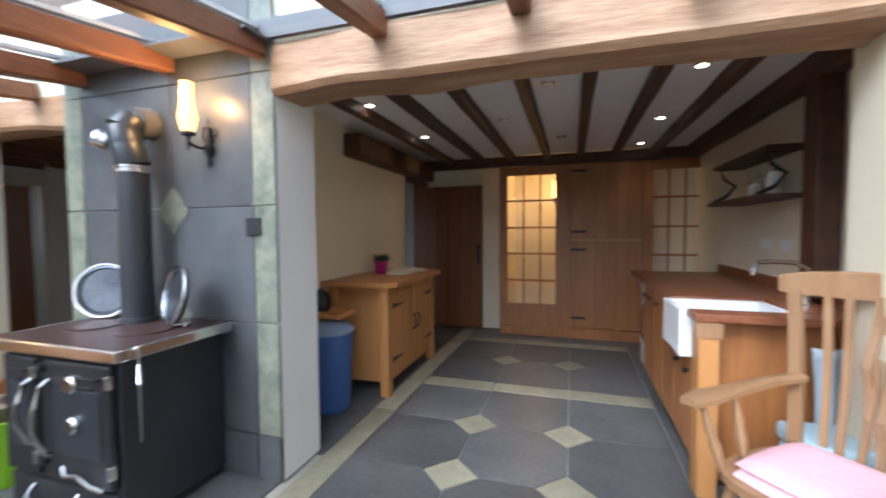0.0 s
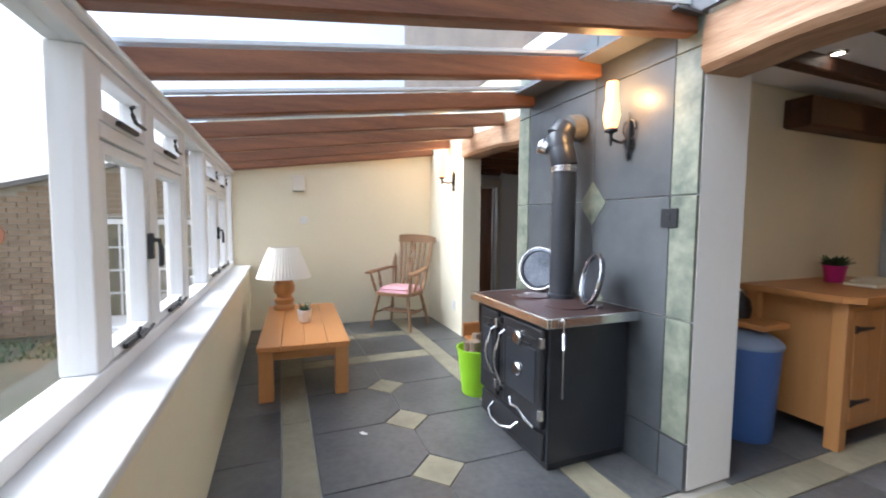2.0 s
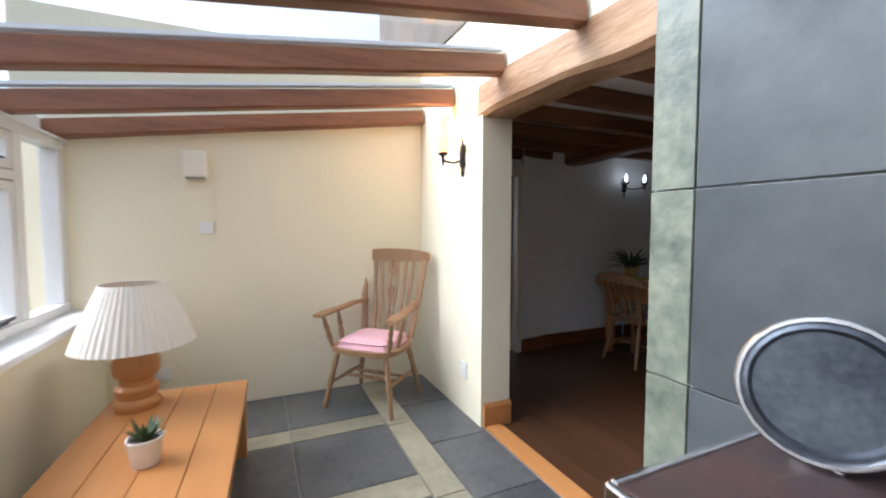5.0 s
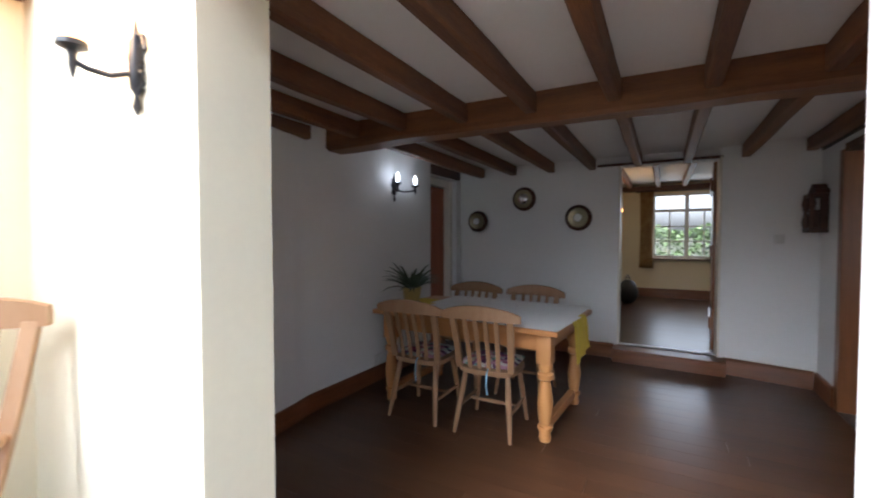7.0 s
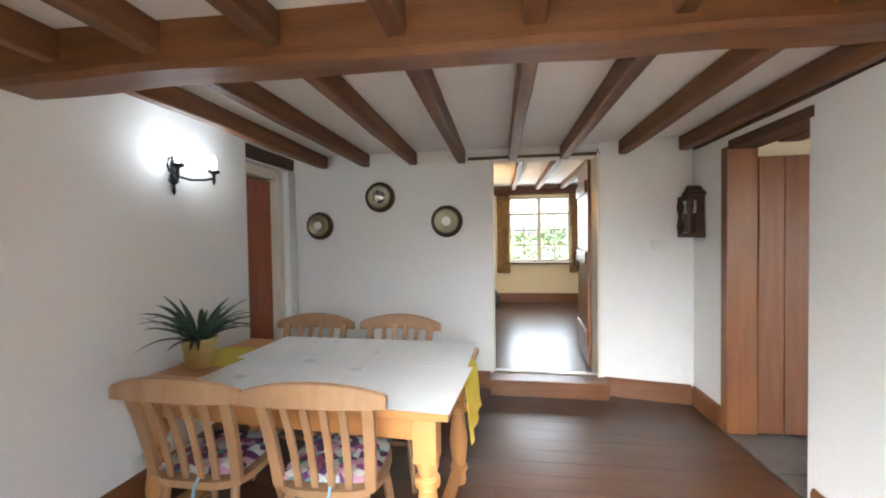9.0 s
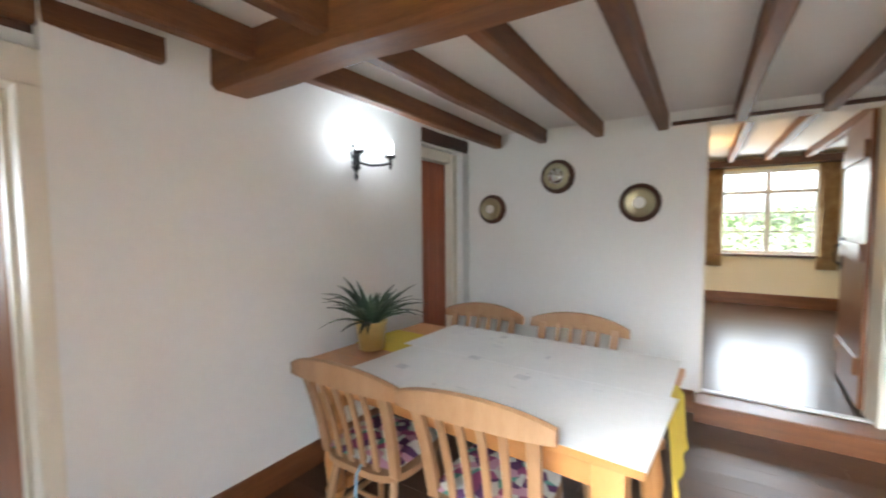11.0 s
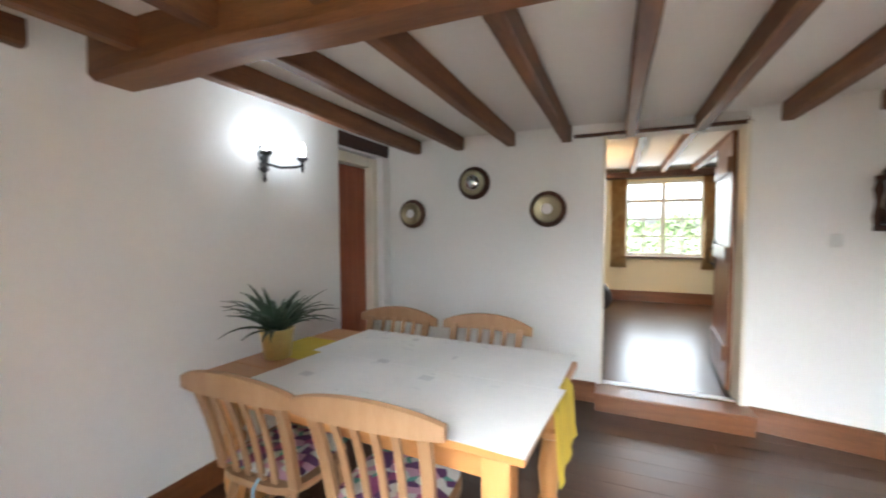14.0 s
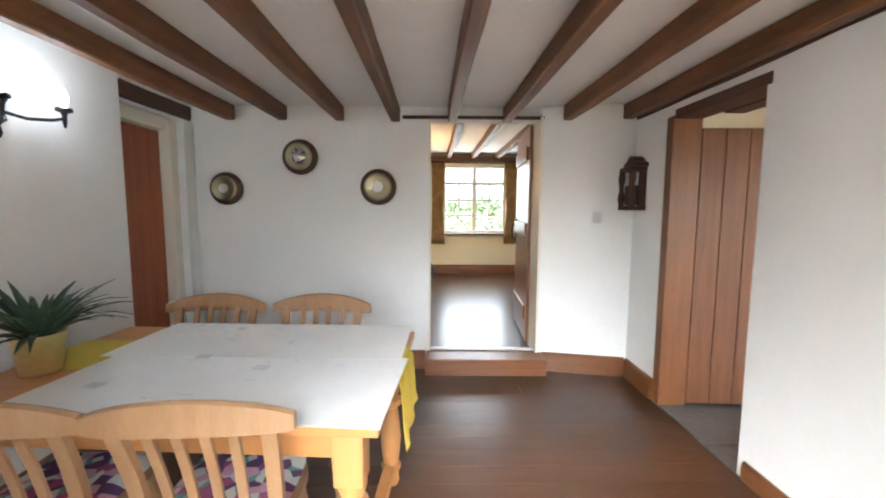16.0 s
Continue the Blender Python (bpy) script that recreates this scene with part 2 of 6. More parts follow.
def beam_mesh(p0, p1, w, h, rough=0.012, steps=18, seed=0):
    """A hewn beam of width w and height h, its middle line from p0 to p1, with wavering edges."""
    bm = bmesh.new()
    p0, p1 = Vector(p0), Vector(p1)
    d = (p1 - p0).normalized()
    side = d.cross(Vector((0, 0, 1))).normalized()
    up = side.cross(d)
    ch = min(w, h) * 0.12
    sec = [(-w / 2, -h / 2 + ch), (-w / 2 + ch, -h / 2), (0, -h / 2), (w / 2 - ch, -h / 2), (w / 2, -h / 2 + ch), (w / 2, 0), (w / 2, h / 2), (-w / 2, h / 2), (-w / 2, 0)]
    rings = []
    for i in range(steps + 1):
        c = p0.lerp(p1, i / steps)
        ring = []
        for a, b in sec:
            p = c + side * a + up * b
            k = Vector(p) * 2.2 + Vector((seed * 3.1, 0, 0))
            p = p + side * rough * noise.noise(k) * (1 if abs(a) > 0 else 0) + up * rough * noise.noise(k + Vector((7, 3, 1))) * (1 if b < 0 else 0)
            ring.append(bm.verts.new(p))
        rings.append(ring)
    n = len(sec)
    for a, b in zip(rings, rings[1:]):
        for k in range(n):
            bm.faces.new((a[k], a[(k + 1) % n], b[(k + 1) % n], b[k]))
    bm.faces.new(rings[0][::-1])
    bm.faces.new(rings[-1])
    return bm


def beam(name, p0, p1, w, h, mat, label, rough=0.012, seed=0, category="beam", group=""):
    return tagged(part(name, beam_mesh(p0, p1, w, h, rough, 18, seed), mat, smooth=True), label, category, group, "structure")


def structure(name, bm, mat, label, category):
    return tagged(part(name, bm, mat), label, category, kind="structure")


# ---------------------------------------------------------------- the shell
GX = -6.237          # far wall of the glazed room
SY = 2.20            # slate face
structure("floor", boxes((-6.5, -0.35, -0.12, 1.7, 2.5, -0.012), (-2.88, 2.5, -0.12, 0.9, 7.3, -0.012)), GROUT, "pale grout bed under the slate floor tiles", "floor")
structure("floor_dining", boxes((-6.75, 2.36, -0.12, -2.88, 6.62, -0.014)), BOARDS, "dark boarded floor bed of the dining room", "floor")
structure("floor_far_room", boxes((-7.0, 6.62, -0.12, -2.0, 11.1, 0.13)), BOARDS, "dark wooden floor of the raised sitting room", "floor")
structure("floor_study", boxes((-10.6, 0.8, -0.12, -6.75, 5.3, -0.002)), BOARDS, "dark wooden floor of the side room", "floor")

# glazed room
structure("wall_west", boxes((GX - 0.3, -0.40, 0, GX, 2.64, 2.75)), CREAM, "cream plastered end wall of the glazed room", "wall")
structure("wall_east", boxes((1.6, -0.40, 0, 1.8, 2.6, 2.75)), CREAM, "cream plastered wall closing the glazed room", "wall")
structure("wall_dwarf", boxes((GX, -0.34, 0, 1.6, 0.015, 0.765)), CREAM, "low cream wall under the long window", "wall")
structure("wall_stub", boxes((GX, 2.315, 0, -5.14, 2.54, 2.75), (-5.14, 2.315, 2.26, -3.785, 2.54, 2.75)), CREAM, "cream wall beside and over the dining opening", "wall")
structure("wall_chimney", boxes((-3.785, SY + 0.02, 0, -2.205, 2.54, 2.75)), WHITE, "white plastered chimney pier between two openings", "wall")
structure("wall_over_kitchen", boxes((-2.205, 2.25, 2.31, 1.6, 2.52, 2.75), (0.33, 2.2, 0, 1.6, 2.52, 2.31)), CREAM, "cream wall beside and over the kitchen opening", "wall")
structure("wall_house_upper", boxes((-7.5, 2.30, 2.75, 2.5, 2.8, 4.6)), material("house_stone", (0.20, 0.16, 0.13), 0.9, second=(0.10, 0.085, 0.075), scale=3, fine=20, bump=0.7), "stone house wall above the glass roof", "wall")
# dining room
structure("wall_dining_south", boxes((-6.75, 2.542, 0, -6.42, 2.70, 2.4), (-3.785, 2.542, 0, -2.875, 2.62, 2.4)), WHITE, "white plaster inside the dining room front", "wall")
structure("wall_between", boxes((-2.875, 2.62, 0, -2.70, 5.12, 2.4), (-2.875, 5.12, 2.03, -2.70, 5.945, 2.4), (-2.875, 5.945, 0, -2.70, 6.6, 2.4)), WHITE, "white wall between dining room and kitchen", "wall")


def strip_wall(name, pts, t, z0, z1, mat, label):
    """A wall along a bent line in plan; its thickness goes to the left of the line's direction."""
    bm = bmesh.new()
    pts = [Vector((x, y, 0)) for x, y in pts]
    nrm = []
    for i in range(len(pts)):
        d = (pts[min(i + 1, len(pts) - 1)] - pts[max(i - 1, 0)]).normalized()
        nrm.append(Vector((-d.y, d.x, 0)))
    out = [(p.x, p.y) for p in pts] + [((p + n * t).x, (p + n * t).y) for p, n in zip(reversed(pts), reversed(nrm))]
    prism(bm, out, z0, z1)
    return structure(name, bm, mat, label, "wall")


def bow(pts, k=5):
    """Smooths a bent line with a Catmull-Rom curve."""
    ps = [pts[0], *pts, pts[-1]]
    out = []
    for a, b, c, d in zip(ps, ps[1:], ps[2:], ps[3:]):
        for i in range(k):
            s = i / k
            out.append(tuple(0.5 * (2 * b[j] + (c[j] - a[j]) * s + (2 * a[j] - 5 * b[j] + 4 * c[j] - d[j]) * s * s + (3 * b[j] - a[j] - 3 * c[j] + d[j]) * s ** 3) for j in (0, 1)))
    return out + [pts[-1]]


LEFT = bow([(-6.405, 3.535), (-6.43, 3.75), (-6.462, 3.93), (-6.458, 4.2), (-6.45, 4.6), (-6.445, 5.1), (-6.48, 5.82)])
strip_wall("wall_dining_west", LEFT, 0.28, 0, 2.4, WHITE, "white uneven plaster wall beside the dining table")
structure("wall_west_door_head", boxes((-6.75, 2.70, 2.0, -6.44, 3.535, 2.4)), WHITE, "white plaster over the side room doorway", "wall")
structure("wall_west_recess", boxes((-6.95, 5.82, 2.08, -6.5, 6.6, 2.4), (-6.95, 6.47, 0, -6.47, 6.6, 2.08)), WHITE, "white plaster over the red door recess", "wall")
strip_wall("wall_north", [(-4.53, 6.60), (-6.95, 6.62)][::-1], 0.20, 0, 2.4, WHITE, "white plaster wall with brass instruments")
strip_wall("wall_north_right", [(-3.59, 6.56), (-3.2, 6.47), (-2.875, 6.40)], 0.28, 0, 2.4, WHITE, "white uneven plaster wall right of the step")
structure("wall_north_head", boxes((-4.53, 6.62, 2.14, -3.59, 6.80, 2.4)), WHITE, "white plaster over the sitting room opening", "wall")
structure("ceiling_dining", boxes((-6.95, 2.542, 2.235, -2.70, 6.8, 2.40)), CEIL, "white plaster ceiling between oak joists", "ceiling")
# kitchen
# last two boxes: added partition that keeps corridor light off the right glazed panel
structure("wall_kitchen_back", boxes((-2.70, 5.95, 0, -1.63, 6.1, 2.4), (-1.63, 7.2, 0, 1.0, 7.3, 2.4), (-1.73, 6.1, 0, -1.63, 7.2, 2.4), (0.9, 5.8, 0, 1.0, 7.2, 2.4), (-0.2, 6.2, 0, -0.1, 7.2, 2.4), (-0.1, 6.2, 0, 0.9, 6.3, 2.4)), CREAM, "cream plastered back wall of the kitchen with an added light-blocking partition", "wall")
structure("wall_kitchen_east", boxes((0.62, 2.52, 0, 0.80, 5.8, 2.4)), CREAM, "cream plastered wall above the worktop", "wall")
structure("ceiling_kitchen", boxes((-2.70, 2.5, 2.285, 1.0, 7.3, 2.4)), CEIL, "white kitchen ceiling between dark joists", "ceiling")
structure("wall_kitchen_lining", boxes((-2.70, 2.52, 0, -2.688, 5.08, 2.285)), CREAM, "cream plaster lining behind the cupboard", "wall")
# sitting room up the step
structure("wall_far", boxes((-7.0, 11.0, 0, -4.30, 11.25, 2.6), (-3.09, 11.0, 0, -2.0, 11.25, 2.6), (-4.30, 11.0, 0, -3.09, 11.25, 0.92), (-4.30, 11.0, 2.22, -3.09, 11.25, 2.6)), CREAM, "cream wall round the sitting room window", "wall")
structure("wall_far_sides", boxes((-4.95, 6.82, 0, -4.85, 11.0, 2.6), (-2.3, 6.72, 0, -2.2, 11.0, 2.6), (-4.85, 6.80, 0, -4.53, 6.86, 2.6), (-3.4, 6.80, 0, -2.3, 6.86, 2.6)), CREAM, "cream side walls of the sitting room", "wall")
structure("ceiling_far", boxes((-7.0, 6.8, 2.42, -2.0, 11.25, 2.6)), CEIL, "white sitting room ceiling", "ceiling")
# side room
PINKISH = material("pinkish_plaster", (0.80, 0.72, 0.66), 0.85, vary=0.06, scale=1.5, fine=40, bump=0.12)
structure("wall_study_west", boxes((-10.5, 0.8, 0, -10.3, 1.30, 2.5), (-10.5, 2.25, 0, -10.3, 5.3, 2.5), (-10.5, 1.30, 0, -10.3, 2.25, 0.8), (-10.5, 1.30, 1.95, -10.3, 2.25, 2.5)), PINKISH, "pale pinkish plaster wall round the side room window", "wall")
structure("wall_study_north", boxes((-10.3, 4.4, 0, -6.75, 4.5, 2.5)), PINKISH, "pale pinkish plaster wall of the side room", "wall")
structure("wall_study_south", boxes((-10.3, 0.8, 0, -6.75, 0.9, 2.5)), PINKISH, "pale pinkish plaster wall of the side room", "wall")
structure("wall_study_east", boxes((-6.75, 0.9, 0, -6.70, 2.70, 2.5)), PINKISH, "pale pinkish plaster wall of the side room", "wall")
structure("ceiling_study", boxes((-10.5, 0.8, 2.15, -6.75, 5.3, 2.3)), CEIL, "pale ceiling of the side room", "ceiling")

# ---------------------------------------------------------------- beams
for i, x in enumerate((-6.6, -6.16, -5.735, -5.27, -4.81, -4.335, -3.875, -3.405, -2.94)):
    y0 = 2.66 if x > -6.2 else 3.55
    if i == 0:
        continue
    beam("joist", (x, 2.56, 2.168), (x, 6.60 if x < -3.5 else 6.48, 2.168), 0.075, 0.115, OAKBEAM, "brown oak ceiling joist", 0.008, i, group="dining joists")
beam("cross_beam", (-6.47, 4.225, 2.14), (-2.88, 4.28, 2.15), 0.19, 0.19, CROSSBEAM, "heavy brown oak beam across the ceiling", 0.02, 5)
beam("opening_beam", (-5.20, 2.43, 2.165), (-3.78, 2.43, 2.145), 0.26, 0.21, LINTEL, "rough hewn oak beam over the dining opening", 0.03, 9)
beam("lintel_beam", (-2.21, 2.34, 2.165), (0.45, 2.34, 2.165), 0.30, 0.25, LINTEL, "pale rough oak beam with cracks over the kitchen opening", 0.03, 2)
for i, x in enumerate((-2.28, -1.87, -1.47, -1.04, -0.65, -0.26, 0.16, 0.56)):
    beam("joist", (x, 2.5, 2.245), (x, 5.72, 2.245), 0.075, 0.09, DARKBEAM, "dark stained kitchen ceiling joist", 0.008, i + 20, group="kitchen joists")
for x, y0, y1 in ((-6.47, 2.72, 3.92),):
    beam("joist", (x, y0, 2.13), (x, y1, 2.13), 0.12, 0.10, OAKBEAM, "short brown oak joist over the side doorway", 0.012, 31)
beam("door_lintel", (-6.52, 2.66, 2.11), (-6.52, 3.54, 2.11), 0.16, 0.13, DARKBEAM, "dark old timber lintel over the side doorway", 0.01, 33)
beam("recess_lintel", (-6.56, 5.83, 2.15), (-6.56, 6.60, 2.15), 0.16, 0.11, DARKBEAM, "dark timber lintel over the red door", 0.01, 34)
beam("wall_plate", (-2.80, 2.72, 2.15), (-2.80, 6.42, 2.15), 0.17, 0.10, DARKBEAM, "dark timber plate along the wall top", 0.01, 35)
beam("opening_trim", (-4.75, 6.59, 2.145), (-3.40, 6.57, 2.145), 0.03, 0.025, DARKBEAM, "thin dark timber over the sitting room opening", 0.003, 36)
beam("kitchen_header", (-2.68, 5.68, 2.20), (0.62, 5.68, 2.20), 0.12, 0.12, DARKBEAM, "dark timber header over the oak screen", 0.01, 37)
beam("kitchen_wall_beam", (-2.60, 3.67, 2.10), (-2.60, 5.70, 2.10), 0.16, 0.20, DARKBEAM, "dark timber beam on the kitchen wall", 0.012, 38)
beam("kitchen_east_plate", (0.56, 2.5, 2.22), (0.56, 5.7, 2.22), 0.12, 0.16, DARKBEAM, "dark timber plate over the worktop wall", 0.012, 39)
structure("kitchen_post", boxes((0.50, 3.12, 0.95, 0.62, 3.28, 2.16), bevel=0.012), DARKBEAM, "dark upright timber post in the kitchen wall", "post")
for i, x in enumerate((-4.7, -4.2, -3.75, -3.3, -2.8)):
    beam("joist", (x, 6.9, 2.37), (x, 10.95, 2.37), 0.08, 0.10, OAKBEAM, "brown sitting room ceiling joist", 0.008, i + 50, group="sitting room joists")
beam("far_beam", (-4.85, 10.86, 2.31), (-2.3, 10.86, 2.31), 0.14, 0.10, DARKBEAM, "dark beam over the sitting room window", 0.01, 56)
beam("study_beam", (-8.5, 0.9, 2.0), (-8.5, 4.4, 2.0), 0.20, 0.19, OAKBEAM, "brown oak beam across the side room ceiling", 0.015, 57)

# ---------------------------------------------------------------- glass roof
RB = lambda y: 2.225 + 0.135 * (y - 2.2)
for i, x in enumerate((-6.18, -5.57, -4.90, -4.25, -3.60, -2.90, -2.28, -1.60, -0.95, -0.30, 0.35, 1.0)):
    y1 = 2.30 if x < -3.80 else 2.19
    beam("rafter", (x, -0.22, RB(-0.22) + 0.055), (x, y1, RB(y1) + 0.055), 0.085 if i else 0.11, 0.11, RAFTER, "reddish brown sloping roof rafter", 0.004, i + 70, group="roof rafters")
roof = thing("glass_roof", -2.3, 1, 2.25, label="sloping glass roof with pale glazing bars", category="roof", kind="structure")
bars = [-6.24, -5.57, -4.90, -4.25, -3.60, -2.90, -2.28, -1.60, -0.95, -0.30, 0.35, 1.0, 1.6]
for a, b in zip(bars, bars[1:]):
    bm = bmesh.new()
    vs = [bm.verts.new((x + 2.3, y - 1, RB(y) + 0.125 + dz - 2.25)) for dz in (0, 0.008) for x, y in ((a, -0.45), (b, -0.45), (b, 2.31), (a, 2.31))]
    for f in ((0, 1, 2, 3), (4, 5, 6, 7), (0, 1, 5, 4), (1, 2, 6, 5), (2, 3, 7, 6), (3, 0, 4, 7)):
        bm.faces.new([vs[k] for k in f])
    p = part("pane", bm, ROOFGLASS, roof)
    p.visible_shadow = False
    if a > -6.2:
        bm = beam_mesh((a + 2.3, -1.45, RB(-0.45) + 0.145 - 2.25), (a + 2.3, 1.3, RB(2.3) + 0.145 - 2.25), 0.05, 0.02, 0, 2)
        part("glazing_bar", bm, PAINT, roof)
structure("flashing", boxes((-3.785, 2.02, 2.292, -2.205, 2.19, 2.305), (-3.785, 2.165, 2.305, 1.6, 2.195, 2.40)), material("lead_flashing", (0.12, 0.12, 0.13), 0.5, vary=0.3), "dark lead flashing where glass meets chimney", "flashing")

# ---------------------------------------------------------------- long window
WY = -0.20
win = thing("window_1", -2.3, WY, 0.8, label="long white painted timber casement window", category="window", kind="structure")
wx = lambda x: x + 2.3
part("window_head", boxes((wx(-6.23), -0.05, 1.035, wx(1.59), 0.05, 1.085), (wx(-6.23), -0.06, 1.085, wx(1.59), 0.075, 1.102), bevel=0.006), PAINT, win)
part("window_base", boxes((wx(-6.23), -0.05, 0, wx(1.59), 0.05, 0.055), bevel=0.006), PAINT, win)
posts = [-6.2, -5.68, -5.05, -4.40, -3.66, -2.985, -2.40, -1.66, -1.0, -0.32, 0.36, 1.02, 1.55]
kinds = ["fixed", "left", "right", "fixed", "left", "right", "fixed", "left", "right", "fixed", "left", "right"]
part("eaves_board", boxes((wx(-6.23), -0.05, 1.102, wx(1.59), -0.02, 1.215), bevel=0.004), PAINT, win)
for x in posts:
    part("post", boxes((wx(x) - 0.045, -0.055, 0.055, wx(x) + 0.045, 0.042, 1.035), bevel=0.006), PAINT, win)
TZ = 0.81


def casement(x0, x1, z0, z1, name):
    f = 0.04
    fr = part(name, boxes((x0, -0.03, z0, x0 + f, 0.038, z1), (x1 - f, -0.03, z0, x1, 0.038, z1), (x0 + f, -0.03, z0, x1 - f, 0.038, z0 + f), (x0 + f, -0.03, z1 - f, x1 - f, 0.038, z1), bevel=0.005), PAINT, win)
    g = part("pane", boxes((x0 + f, -0.004, z0 + f, x1 - f, 0.004, z1 - f)), PANE, fr)
    g.visible_shadow = False
    return fr


def stay(parent, x, z, length=0.24):
    bm = bmesh.new()
    box(bm, x - length / 2, 0.039, z, x + length / 2, 0.055, z + 0.018, 0.003)
    rod(bm, (x - length / 2, 0.074, z + 0.03), (x + length / 2 - 0.05, 0.085, z + 0.024), [(0, 0.007), (1, 0.007)], 6)
    pipe(bm, [(x + length / 2 - 0.05, 0.085, z + 0.024), (x + length / 2, 0.09, z + 0.04), (x + length / 2 + 0.015, 0.09, z + 0.06), (x + length / 2 - 0.01, 0.09, z + 0.07)], 0.007)
    part("stay", bm, IRON, parent, "black iron window stay")


for a, b, k in zip(posts, posts[1:], kinds):
    x0, x1 = wx(a) + 0.047, wx(b) - 0.047
    if k == "fixed":
        g = part("pane", boxes((x0, -0.004, 0.056, x1, 0.004, 1.034)), PANE, win)
        g.visible_shadow = False
        continue
    part("transom", boxes((x0, -0.055, TZ - 0.025, x1, 0.042, TZ + 0.025), bevel=0.006), PAINT, win)
    low = casement(x0 + 0.003, x1 - 0.003, 0.058, TZ - 0.032, "casement")
    top = casement(x0 + 0.003, x1 - 0.003, TZ + 0.032, 1.032, "top_light")
    xm = (x0 + x1) / 2
    stay(low, xm, 0.07)
    stay(top, xm, TZ + 0.04, 0.2)
    if k == "left":
        continue
    side = x0 + 0.02
    bm = boxes((side - 0.016, 0.039, 0.36, side + 0.016, 0.06, 0.47), bevel=0.004)
    pipe(bm, [(side, 0.058, 0.44), (side, 0.08, 0.44), (side, 0.085, 0.41), (side, 0.085, 0.35), (side + 0.01, 0.085, 0.33)], 0.010)
    part("handle", bm, IRON, low, "black iron casement handle")
structure("window_sill", boxes((GX, -0.26, 0.765, 1.6, 0.035, 0.80), bevel=0.008), PAINT, "deep white glossy sill under the long window", "sill")

# ---------------------------------------------------------------- slate chimney face
cladding = thing("slate_cladding", -2.95, SY + 0.02, 0, label="blue grey and green riven slate slabs cladding the chimney", category="cladding", kind="structure")


def slab(x0, x1, z0, z1, mat, t=0.02, d=0.003, rough=0.0):
    bm = bmesh.new()
    g = 0.003
    box(bm, x0 + g + 2.95, -t, z0 + g, x1 - g + 2.95, -0.001, z1 - g, 0.0025)
    return part("slab", bm, mat, cladding)


for x0, x1 in ((-3.785, -3.63), (-2.35, -2.204)):
    for z0, z1 in ((0.0, 0.24), (0.24, 0.85), (0.85, 1.47), (1.47, 2.16), (2.16, 2.62)):
        slab(x0, x1, z0, z1, SLATEWALL if z0 == 0 else GREENSLATE, 0.03 if z0 == 0 else 0.022)
for x0, x1 in ((-3.63, -2.905), (-2.905, -2.35)):
    for z0, z1 in ((0.0, 0.24), (0.24, 0.85), (0.85, 1.47), (1.47, 2.16), (2.16, 2.62)):
        slab(x0, x1, z0, z1, SLATEWALL, 0.03 if z0 == 0 else 0.02)
for z in (0.87, 1.455):
    bm = bmesh.new()
    prism(bm, [(-0.115, 0), (0, -0.135), (0.115, 0), (0, 0.135)], 0, 0.004)
    bmesh.ops.transform(bm, matrix=pose(0.045, -0.0205, z, 90, 0, 0), verts=bm.verts)
    part("slab", bm, GREENSLATE, cladding)


# ---------------------------------------------------------------- small fittings
def plate(name, x, y, z, face, mat, label, w=0.085, h=0.085, category="switch"):
    """A wall plate with a rocker; face: the way it looks, in degrees about z (0: towards -y)."""
    t = thing(name, x, y, z, face, label, category)
    part("backplate", boxes((-w / 2, -0.010, -h / 2, w / 2, -0.0005, h / 2), bevel=0.003), mat, t)
    part("rocker", boxes((-0.012, -0.015, -0.018, 0.012, -0.0095, 0.018), bevel=0.002), mat, t)
    return t


WHITEPL = material("white_plastic", (0.8, 0.8, 0.78), 0.4, vary=0.05, bump=0.02)
plate("wall_switch", -2.345, SY - 0.003, 1.36, 0, IRON, "black square switch plate on slate", 0.095, 0.095)
plate("wall_switch", GX, 0.637, 1.341, 90, WHITEPL, "white square switch on cream wall", 0.085, 0.085)
plate("wall_socket", -5.38, 2.314, 0.32, 0, WHITEPL, "white socket plate low on cream wall", 0.085, 0.12, "socket")
plate("wall_socket", GX, 0.32, 0.30, 90, WHITEPL, "white double socket behind the table", 0.15, 0.085, "socket")
plate("wall_socket", -6.437, 4.76, 0.205, 90, WHITEPL, "white double socket above skirting", 0.15, 0.09, "socket")
plate("wall_switch", -3.15, 6.452, 1.33, 13, WHITEPL, "white switch plate on plaster wall", 0.085, 0.085)
plate("wall_switch", -6.40, 2.67, 1.42, 90, WHITEPL, "white switch plate beside doorway", 0.03, 0.085)
plate("wall_socket", 0.618, 4.0, 1.22, -90, WHITEPL, "white double socket over worktop", 0.15, 0.085, "socket")
plate("wall_socket", 0.618, 3.7, 1.22, -90, WHITEPL, "white double socket over worktop", 0.15, 0.085, "socket")
plate("light_pull", -2.687, 2.75, 1.55, 90, IRON, "small black hook plate on kitchen wall", 0.03, 0.04, "hook")
chime = thing("door_chime", GX, 0.58, 1.70, 90, "cream boxed door chime on the wall", "chime")
part("case", boxes((-0.075, -0.05, -0.0, 0.075, -0.001, 0.19), bevel=0.008), CREAMPAINT, chime)
part("grille", boxes((-0.06, -0.056, -0.012, 0.06, -0.01, 0.002), bevel=0.003), BUFF, chime)


